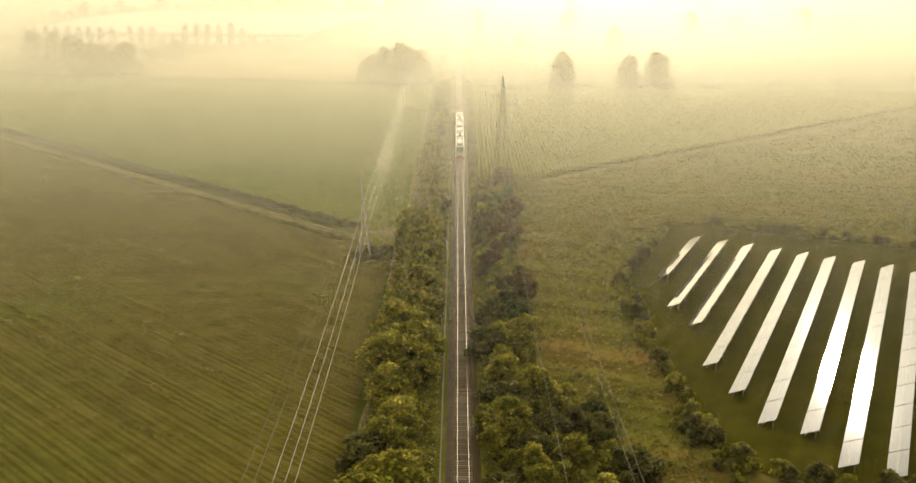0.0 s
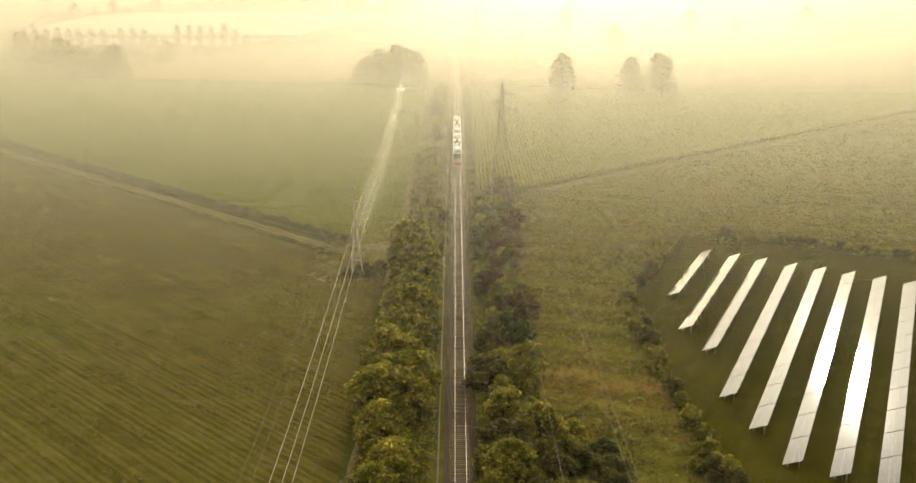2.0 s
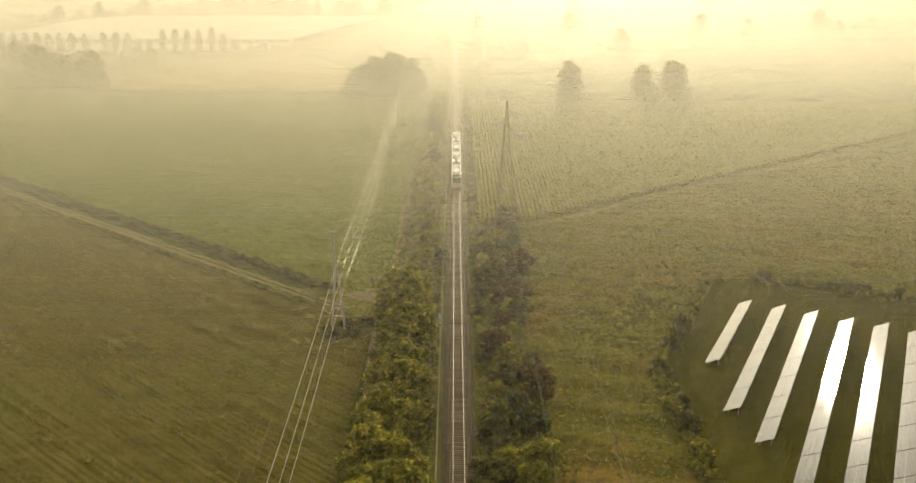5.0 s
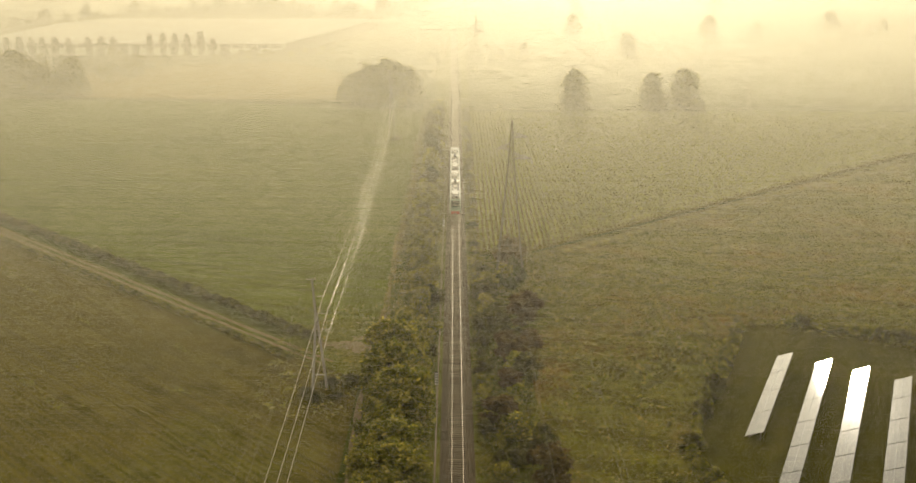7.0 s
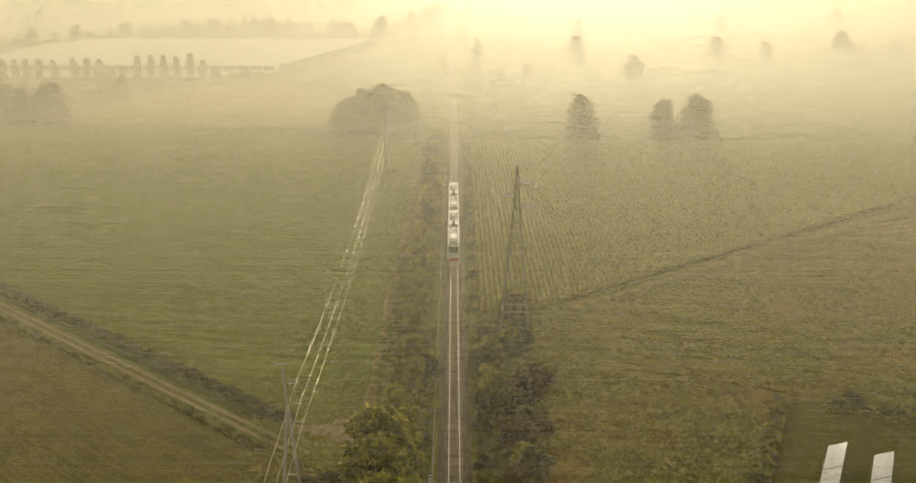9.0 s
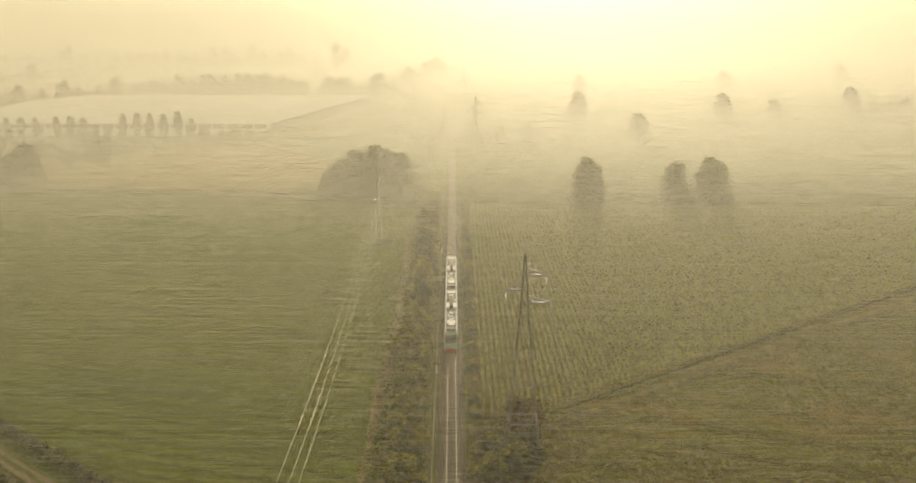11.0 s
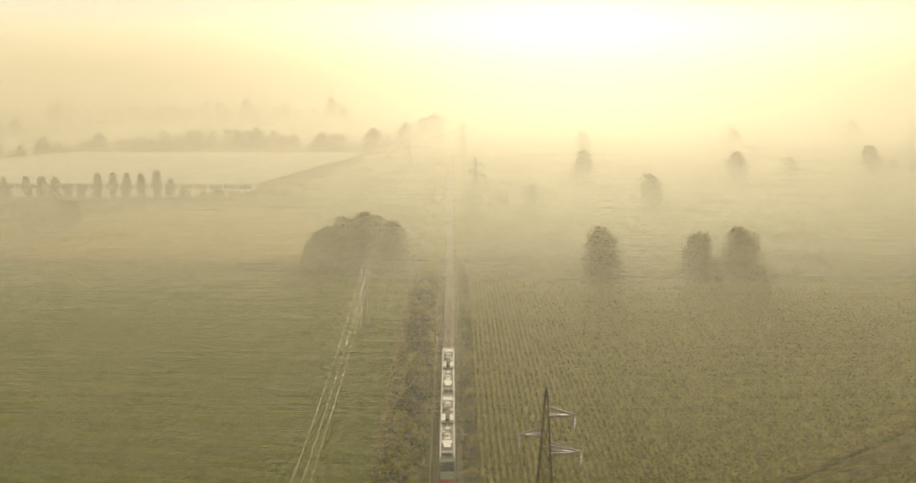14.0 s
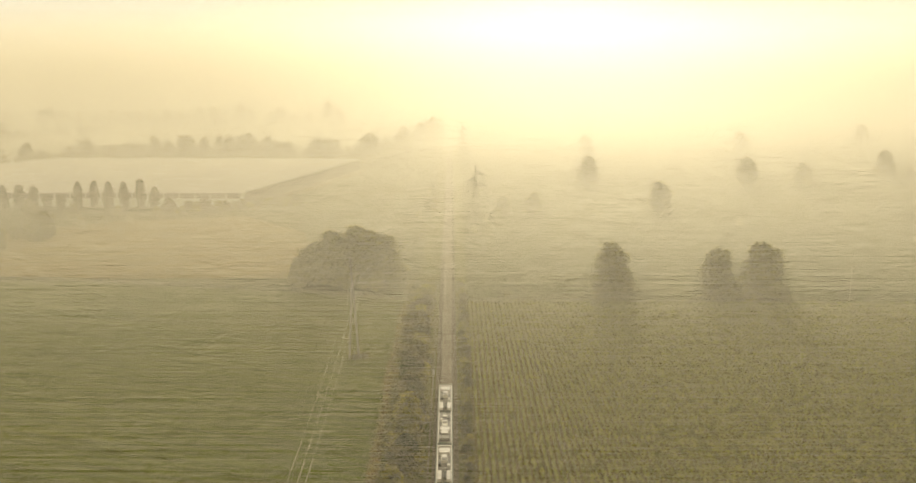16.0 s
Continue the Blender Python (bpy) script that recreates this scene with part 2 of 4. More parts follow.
def panel_material():
    """Photovoltaic glass: dark cells with a grid of pale seams under a smooth, slightly dusty pane."""
    m, n, l, p = nodes_of("photovoltaic_glass")
    g = noise_node(n, l, 0.35)
    c = mix(n, l, ramp(n, l, g, [(0.4, (0, 0, 0)), (0.62, (1, 1, 1))]), (0.022, 0.026, 0.04), (0.05, 0.05, 0.055))
    o = n.new("ShaderNodeObjectInfo").outputs["Random"]
    c = mix(n, l, 0.3, c, ramp(n, l, o, [(0, (0.6, 0.6, 0.6)), (1, (1.2, 1.2, 1.2))]), "MULTIPLY")
    l.new(c, p.inputs["Base Color"])
    p.inputs["Roughness"].default_value = 0.04
    p.inputs["IOR"].default_value = 1.58
    return m


PANEL = panel_material()
PANELFRAME = surface("dark_panel_frame", (0.06, 0.055, 0.045), (0.08, 0.07, 0.06), 1.0, 0.6, 0.2)


VEIL = 0.5  # the share of the light that a wisp of mist catches


def mist_material():
    """Fine water droplets: they throw the sunlight mostly onward, and a little to all sides."""
    m, n, l, p = nodes_of("mist_droplets")
    fw = n.new("ShaderNodeBsdfRefraction")
    fw.inputs["Color"].default_value = (0.7, 0.66, 0.54, 1)
    fw.inputs["Roughness"].default_value, fw.inputs["IOR"].default_value = 0.9, 1.4
    df = n.new("ShaderNodeBsdfTranslucent")
    df.inputs["Color"].default_value = (0.785, 0.735, 0.60, 1)
    ms = n.new("ShaderNodeMixShader")
    ms.inputs[0].default_value = 0.8
    l.new(fw.outputs[0], ms.inputs[1])
    l.new(df.outputs[0], ms.inputs[2])
    clear = n.new("ShaderNodeBsdfTransparent")
    half = n.new("ShaderNodeMixShader")
    half.inputs[0].default_value = VEIL
    l.new(clear.outputs[0], half.inputs[1])
    l.new(ms.outputs[0], half.inputs[2])
    l.new(half.outputs[0], n["Material Output"].inputs["Surface"])
    return m


MIST = mist_material()


# ---- mesh helpers ----
def part(name, bm, material, parent, label=""):
    me = bpy.data.meshes.new(name)
    bm.to_mesh(me)
    bm.free()
    me.materials.append(material)
    ob = new(name, me)
    ob.parent = parent
    if label:
        tagged(ob, label)
    return ob


def thing(name, label, category, group="", at=(0, 0, 0), turn=0):
    ob = new(name)
    ob.matrix_basis = pose(*at, 0, 0, turn)
    return tagged(ob, label, category, group)


def structure(name, bm, material, label, category):
    me = bpy.data.meshes.new(name)
    bm.to_mesh(me)
    bm.free()
    me.materials.append(material)
    return tagged(new(name, me), label, category, "", "structure")


def box(bm, x0, x1, y0, y1, z0, z1, bevel=0.0):
    r = bmesh.ops.create_cube(bm, size=1.0, matrix=Matrix.LocRotScale(((x0 + x1) / 2, (y0 + y1) / 2, (z0 + z1) / 2), None, (x1 - x0, y1 - y0, z1 - z0)))
    if bevel:
        bmesh.ops.bevel(bm, geom=list({e for v in r["verts"] for e in v.link_edges}), offset=bevel, segments=2, affect="EDGES", profile=0.5)
    return bm


def beam(bm, p, q, w, d=None):
    """A straight bar from p to q with a w by d section."""
    p, q = Vector(p), Vector(q)
    m = Matrix.Translation((p + q) / 2) @ (q - p).to_track_quat("Z", "Y").to_matrix().to_4x4() @ Matrix.Diagonal((w, d or w, (q - p).length, 1))
    bmesh.ops.create_cube(bm, size=1.0, matrix=m)
    return bm


def rod(bm, p, q, r0, r1=None, seg=8):
    p, q = Vector(p), Vector(q)
    m = Matrix.Translation((p + q) / 2) @ (q - p).to_track_quat("Z", "Y").to_matrix().to_4x4()
    bmesh.ops.create_cone(bm, cap_ends=True, segments=seg, radius1=r0, radius2=r0 if r1 is None else r1, depth=(q - p).length, matrix=m)
    return bm


def polygon(points, z):
    bm = bmesh.new()
    bm.faces.new([bm.verts.new((x, y, z)) for x, y in points])
    return bm


def quads(name, corners, material):
    """A mesh of loose four-cornered faces from an array of N x 4 x 3 places."""
    n = len(corners)
    me = bpy.data.meshes.new(name)
    me.vertices.add(4 * n)
    me.vertices.foreach_set("co", np.ascontiguousarray(corners, dtype=np.float32).ravel())
    me.loops.add(4 * n)
    me.loops.foreach_set("vertex_index", np.arange(4 * n, dtype=np.int32))
    me.polygons.add(n)
    me.polygons.foreach_set("loop_start", np.arange(0, 4 * n, 4, dtype=np.int32))
    me.update(calc_edges=True)
    me.materials.append(material)
    return me


def leaf_quads(rng, centres, size, droop=0.5):
    """Leaf sprays at the given places: bent-looking blades of random turn, wider than long ones among them."""
    n = len(centres)
    a = rng.normal(size=(n, 3)) * (1, 1, droop)
    a /= np.linalg.norm(a, axis=1)[:, None]
    b = np.cross(a, rng.normal(size=(n, 3)))
    b /= np.linalg.norm(b, axis=1)[:, None]
    s = size * rng.uniform(0.55, 1.35, (n, 1))
    a, b = a * s, b * s * 0.55
    return np.stack([centres - a, centres + b * 0.9 - a * 0.1, centres + a, centres - b * 0.9 + a * 0.1], axis=1)


def crown_points(rng, n, blobs):
    """Places spread over overlapping lumps (x, y, z, radius, flatness), thick near the outside."""
    blobs = np.array(blobs)
    w = blobs[:, 3] ** 2
    k = rng.choice(len(blobs), n, p=w / w.sum())
    d = rng.normal(size=(n, 3))
    d /= np.linalg.norm(d, axis=1)[:, None]
    r = blobs[k, 3] * rng.uniform(0.45, 1.0, n) ** 0.5 * (1 + 0.22 * rng.normal(size=n))
    return blobs[k, :3] + d * (r[:, None] * np.stack([np.ones(n), np.ones(n), blobs[k, 4]], axis=1))


def tree(name, label, group, seed, height, radius, clear, leaves, leaf_size, leaf_mat, lumps=14, narrow=False, category="tree", uneven=False):
    """A tapered trunk with limbs and an uneven crown of leaf sprays. clear: height of the bare trunk."""
    rng = np.random.default_rng(seed)
    top = thing(name, label, category, group)
    blobs, bm = [], bmesh.new()
    lean = Vector((rng.uniform(-0.05, 0.05) * height, rng.uniform(-0.05, 0.05) * height, 0))
    tr = max(0.06, height * 0.016)
    mid, tip = Vector((0, 0, clear)) + lean * 0.4, Vector((0, 0, height * 0.86)) + lean
    rod(bm, (0, 0, -0.3), mid, tr * 1.25, tr * 0.85)
    rod(bm, mid, tip, tr * 0.85, tr * 0.2)
    for i in range(lumps):
        u = (i + rng.uniform(0, 0.9)) / lumps
        z = clear + (height - clear) * (0.08 + 0.84 * u)
        reach = radius * (math.sin(math.pi * min(1, 0.22 + 0.74 * u)) if not narrow else 0.55 * math.sin(math.pi * (0.12 + 0.8 * u))) * rng.uniform(0.55, 0.95)
        if uneven:
            reach = radius * 0.72 * max(0.15, 1 - abs(2 * u - 0.8) ** 3) ** 0.5 * rng.uniform(0.55, 1.15)
            z += rng.uniform(-0.05, 0.05) * height
        a = i * 2.4 + rng.uniform(-0.5, 0.5)
        end = Vector((math.cos(a) * reach, math.sin(a) * reach, z)) + lean * u
        start = mid.lerp(tip, max(0, u * 0.8 - 0.05))
        rod(bm, start, end, tr * 0.42, tr * 0.1, 5)
        r = radius * (rng.uniform(0.24, 0.44) if uneven else rng.uniform(0.26, 0.46)) * (1.0 if not narrow else 0.95)
        blobs.append((end.x, end.y, end.z, r, 0.72 if not narrow else 1.7))
    blobs.append((lean.x, lean.y, height - radius * 0.3, radius * 0.36, 0.8))
    part("trunk", bm, BARK, top)
    c = crown_points(rng, leaves, blobs)
    c[:, 2] = np.maximum(c[:, 2], 0.12)
    ob = new("crown", quads("crown", leaf_quads(rng, c, leaf_size), leaf_mat))
    ob.parent = top
    return top


class Stand:
    """Kinds of one plant, set out one after another; the first of each kind is the model itself."""

    def __init__(self, models):
        self.models, self.used = models, [False] * len(models)

    def put(self, i, x, y, size=1.0, turn=0.0, tall=1.0):
        i %= len(self.models)
        m = pose(x, y, 0, 0, 0, turn) @ Matrix.Diagonal((size, size, size * tall, 1))
        if self.used[i]:
            return copy_thing(self.models[i], m)
        self.models[i].matrix_basis, self.used[i] = m, True
        return self.models[i]


# ---- ground, fields and tracks ----
def track_x(y):
    """The railway's middle line."""
    return 1.72 - 0.0034 * y


bm = bmesh.new()
bmesh.ops.create_grid(bm, x_segments=20, y_segments=20, size=1.0, matrix=Matrix.Translation((0, 2000, -0.06)) @ Matrix.Diagonal((4500, 4500, 1, 1)))
structure("ground", bm, GROUND, "misty farmland reaching to the horizon", "ground")
UX, UY = -0.738, 0.675  # along the farm track


def along(s, side):
    """A place s metres along the farm track and side metres to its far side."""
    return (-24 + UX * s + UY * side, 236 + UY * s - UX * side)


structure("stubble_field", polygon([(-14.5, -120), (-14.5, 222), along(2, -5), along(560, -5), (-520, -120)], 0.0), STUBBLE, "brown-green stubble field in diagonal rows", "field")
structure("green_field", polygon([(-11.0, 246), (-10.7, 263), (-9.7, 301), (-9.7, 489), (-54, 505), (-122, 519), (-200, 524), (-470, 545), along(430, 3.1), along(4, 3.1), (-24, 243)], 0.01), CLOVER, "green young crop field with faint rows", "field")
structure("harvested_field", polygon([(-46, 524), (-60, 620), (-96, 672), (-150, 655), (-196, 610), (-178, 532), (-122, 524)], 0.01), TANFIELD, "pale harvested field beyond the hedge", "field")
structure("meadow", polygon([(13, -120), (13, 284), (17, 290.5), (184, 430.5), (420, 618), (420, -120)], 0.0), MEADOW, "rough grass meadow with brown patches", "field")
structure("maize_field_soil", polygon([(5.5, 290), (17, 292), (184, 432), (250, 482), (155, 482), (84, 486), (5.5, 489)], 0.015), MAIZESOIL, "dark soil under the maize rows", "field")
structure("greenhouse_yard", polygon([(-103, 694), (-102.5, 705), (-63, 899), (-57, 899), (-96, 694)], 0.012), TANFIELD, "pale dusty yard along the greenhouse", "yard")
structure("solar_park_grass", polygon([(35.5, 128), (33.5, 150), (33, 178), (34.5, 203), (52, 246), (60, 247.5), (150, 208.5), (150, 90), (60, 90), (60, 115), (41, 120)], 0.02), LAWN, "dark mown grass under the solar panels", "lawn")
structure("railway_verge", polygon([(-12.4, -120), (-12.4, 262), (-9.6, 300), (-9.6, 520), (-9, 1400), (9, 1400), (6, 520), (5.4, 289), (12.9, 284), (12.9, -120)], 0.005), VERGE, "overgrown grass beside the railway", "verge")

# farm track with two worn ruts and a green crown between them
bm = bmesh.new()
for a, b in ((-4.6, -1.0),):
    bm.faces.new([bm.verts.new((*p, 0.02)) for p in (along(-6, a), along(520, a), along(520, b), along(-6, b))])
structure("farm_track", bm, VERGE, "grassy farm track between two fields", "track")
for i, s in enumerate((-3.9, -2.2)):
    bm = bmesh.new()
    rng = random.Random(5 + i)
    pts = []
    for k in range(0, 121):
        d = -8 + k * 4.4
        pts.append((bm.verts.new((*along(d, s - 0.38 + rng.uniform(-0.12, 0.12)), 0.03)), bm.verts.new((*along(d, s + 0.38 + rng.uniform(-0.12, 0.12)), 0.03))))
    for p, q in zip(pts, pts[1:]):
        bm.faces.new((p[0], q[0], q[1], p[1]))
    structure("wheel_rut", bm, DIRT, "worn dirt wheel rut of the farm track", "track")
structure("track_end_grass", polygon([(-12.4, 221), (-12.4, 250), (-24, 249), along(6, 3.3), along(6, -5.2), (-15, 222)], 0.018), VERGE, "worn grass where the farm track ends", "verge")
rng = random.Random(8)
for px, py, pr in ((-17.5, 236.5, 2.6), (-14.6, 234.0, 2.0), (-20.6, 236.8, 1.8), (-13.6, 229.5, 1.3), (-15.8, 239.6, 1.2), (-23.2, 237.6, 1.1)):
    bm = bmesh.new()
    bm.faces.new([bm.verts.new((px + 1.5 * pr * math.cos(k / 18 * math.tau) * rng.uniform(0.6, 1.2), py + 0.8 * pr * math.sin(k / 18 * math.tau) * rng.uniform(0.6, 1.2), 0.036 + 0.002 * pr)) for k in range(18)])
    structure("dirt_patch", bm, DIRT, "bare trodden earth at the track's end", "track")
bm = bmesh.new()
rng = random.Random(9)
pts = []
for k in range(60):
    y = 60 + k * 3.1
    x = -13.1 + 0.5 * math.sin(y * 0.05) + rng.uniform(-0.15, 0.15)
    w = 0.32 + 0.3 * abs(math.sin(y * 0.13))
    pts.append((bm.verts.new((x - w, y, 0.03)), bm.verts.new((x + w, y, 0.03))))
for p, q in zip(pts, pts[1:]):
    bm.faces.new((p[0], p[1], q[1], q[0]))
structure("footpath", bm, DIRT, "narrow pale dirt path beside the trees", "path")

bm = bmesh.new()
pts = []
for k in range(70):
    y = 246 + k * 3.5
    x = -12.2 + 0.4 * math.sin(y * 0.04) + rng.uniform(-0.2, 0.2)
    w = 0.7 + 0.35 * math.sin(y * 0.11)
    pts.append((bm.verts.new((x - w, y, 0.04)), bm.verts.new((x + w, y, 0.04))))
for p, q in zip(pts, pts[1:]):
    bm.faces.new((p[0], p[1], q[1], q[0]))
structure("field_path", bm, TANFIELD, "faint pale path along the field's edge", "path")

for off in (0.0, 1.9, 7.0, 8.9, -11.0, -12.9):
    bm = bmesh.new()
    pts = []
    for k in range(50):
        px, py = 30 + k * 2.2, 273.6 + off - 0.44 * k * 2.2 + 0.9 * math.sin(k * 0.3 + off)
        w = 0.22 + 0.12 * math.sin(k * 0.7 + off)
        pts.append((bm.verts.new((px, py - w, 0.035)), bm.verts.new((px, py + w, 0.035))))
    for p, q in zip(pts, pts[1:]):
        bm.faces.new((p[0], q[0], q[1], p[1]))
    structure("meadow_rut", bm, LAWN, "faint wheel rut pressed into the meadow", "track")

# ---- railway ----
bm = bmesh.new()
sec = [(-2.35, 0.02), (-1.55, 0.42), (1.55, 0.42), (2.35, 0.02)]
rows = [[bm.verts.new((track_x(y) + x, y, z)) for x, z in sec] for y in (-150, 100, 300, 600, 1200, 2600)]
for p, q in zip(rows, rows[1:]):
    for i in range(3):
        bm.faces.new((p[i], p[i + 1], q[i + 1], q[i]))
structure("ballast_bed", bm, BALLAST, "brown gravel ballast bed of the railway", "railway")
tracks = tagged(thing("railway_track", "single railway track on concrete sleepers", "railway"), kind="structure")
for side in (-0.753, 0.753):
    rail = thing("rail", "", "")
    rail.parent = tracks
    for piece, prof, za, zb in (("foot", (-0.075, 0.075), 0.50, 0.53), ("web", (-0.012, 0.012), 0.53, 0.63), ("head", (-0.036, 0.036), 0.63, 0.675)):
        bm = bmesh.new()
        lo = [[bm.verts.new((track_x(y) + side + x, y, z)) for x, z in ((prof[0], za), (prof[1], za), (prof[1], zb), (prof[0], zb))] for y in (-150, 300, 2600)]
        for p, q in zip(lo, lo[1:]):
            for i in range(4):
                bm.faces.new((p[i], p[(i + 1) % 4], q[(i + 1) % 4], q[i]))
        part(piece, bm, RAIL if piece == "head" else RAILWEB, rail, "shiny steel rail head" if piece == "head" else "")

bm = bmesh.new()
box(bm, -0.11, 0.11, -60, 470, 0.0, 0.3, 0.0)
for v in bm.verts:
    v.co.x += track_x(v.co.y) - 3.0
structure("cable_trough", bm, SLEEPER, "pale concrete cable trough beside the track", "trough")


# ---- train ----
def train_section(bm_side, y0, y1, half=1.44, floor=0.35, eave=3.35):
    """The shell of a car: straight sides with rounded shoulders, closed at both ends."""
    prof = [(-half + 0.1, floor), (-half, 0.7), (-half, eave - 0.45), (-half + 0.1, eave), (-half + 0.32, eave + 0.2), (half - 0.32, eave + 0.2), (half - 0.1, eave), (half, eave - 0.45), (half, 0.7), (half - 0.1, floor)]
    a = [bm_side.verts.new((x, y0, z)) for x, z in prof]
    b = [bm_side.verts.new((x, y1, z)) for x, z in prof]
    for i in range(len(prof)):
        j = (i + 1) % len(prof)
        bm_side.faces.new((a[i], a[j], b[j], b[i]))
    bm_side.faces.new(a[::-1])
    bm_side.faces.new(b)


def roof_box(parent, name, x0, x1, y0, y1, z0, z1, material, label="", bevel=0.05):
    return part(name, box(bmesh.new(), x0, x1, y0, y1, z0, z1, bevel), material, parent, label)


def cab(parent, y0, way):
    """A sloping driver's cab: painted nose, dark windscreen, red buffer beam and coupler."""
    bm = bmesh.new()
    sec = [(0.0, 1.44, 3.5), (1.1, 1.40, 3.35), (2.3, 1.3, 1.95), (3.0, 1.12, 1.2)]
    rows = []
    for d, h, zt in sec:
        rows.append([bm.verts.new((x, y0 + way * d, z)) for x, z in ((-h, 0.4), (-h, min(zt, 2.9) - 0.15), (-h + 0.25, zt), (h - 0.25, zt), (h, min(zt, 2.9) - 0.15), (h, 0.4))])
    for p, q in zip(rows, rows[1:]):
        for i in range(6):
            bm.faces.new((p[i], p[(i + 1) % 6], q[(i + 1) % 6], q[i]))
    bm.faces.new(rows[-1])
    nose = part("cab", bm, TRAINSIDE, parent)
    bm = bmesh.new()
    pts = [(-1.12, 1.18, 3.34), (1.12, 1.18, 3.34), (1.03, 2.26, 2.06), (-1.03, 2.26, 2.06)]
    bm.faces.new([bm.verts.new((x, y0 + way * (d + 0.03), z + 0.04)) for x, d, z in pts])
    bmesh.ops.solidify(bm, geom=bm.faces[:], thickness=0.05)
    part("windscreen", bm, TRAINGLASS, nose, "dark raked windscreen")
    a, b = sorted((y0 + way * 2.75, y0 + way * 3.2))
    part("buffer_beam", box(bmesh.new(), -1.1, 1.1, a, b, 0.45, 1.1, 0.08), TRAINRED, nose, "red buffer beam")
    a, b = sorted((y0 + way * 3.15, y0 + way * 3.6))
    part("coupler", box(bmesh.new(), -0.18, 0.18, a, b, 0.55, 0.85, 0.04), RUBBER, nose)
    for x in (-0.85, 0.85):
        a, b = sorted((y0 + way * 2.95, y0 + way * 3.12))
        part("headlight", box(bmesh.new(), x - 0.14, x + 0.14, a, b, 1.12, 1.3, 0.03), GLASSINS, nose)


def train_car(train, y0, y1, kit):
    """A car with its roof deck, raised roof edges, windows, doors, bogies and roof gear."""
    bm = bmesh.new()
    train_section(bm, y0, y1)
    car = part("car", bm, TRAINSIDE, train, "green-grey railcar section")
    part("roof_deck", box(bmesh.new(), -1.02, 1.02, y0 + 0.25, y1 - 0.25, 3.55, 3.6), TRAINROOF, car, "dusty dark roof deck")
    for s in (-1, 1):
        part("roof_edge", box(bmesh.new(), *sorted((s * 1.04, s * 1.26)), y0 + 0.1, y1 - 0.1, 3.5, 3.82, 0.07), TRAINBOX, car, "pale raised roof edge")
        n = int((y1 - y0 - 2) / 2.1)
        for i in range(n):
            ya = y0 + 1.1 + i * 2.1
            dark = i in (1, n - 2)
            part("door" if dark else "window", box(bmesh.new(), *sorted((s * 1.425, s * 1.465)), ya, ya + (1.3 if dark else 1.75), 0.85 if dark else 1.75, 2.8, 0.01), TRAINGLASS, car)
    for y in (y0 + 3, y1 - 3):
        bogie = part("bogie", box(bmesh.new(), -1.1, 1.1, y - 1.5, y + 1.5, 0.25, 0.5, 0.05), RUBBER, car)
        for dy in (-1.0, 1.0):
            for x in (-0.75, 0.75):
                part("wheel", rod(bmesh.new(), (x - 0.06, y + dy, 0.4), (x + 0.06, y + dy, 0.4), 0.4, 0.4, 16), RAILWEB, bogie)
    for name, x0, x1, a, b, h, mat in kit:
        roof_box(car, name, x0, x1, y0 + a, y0 + b, 3.6, 3.6 + h, mat)
    return car


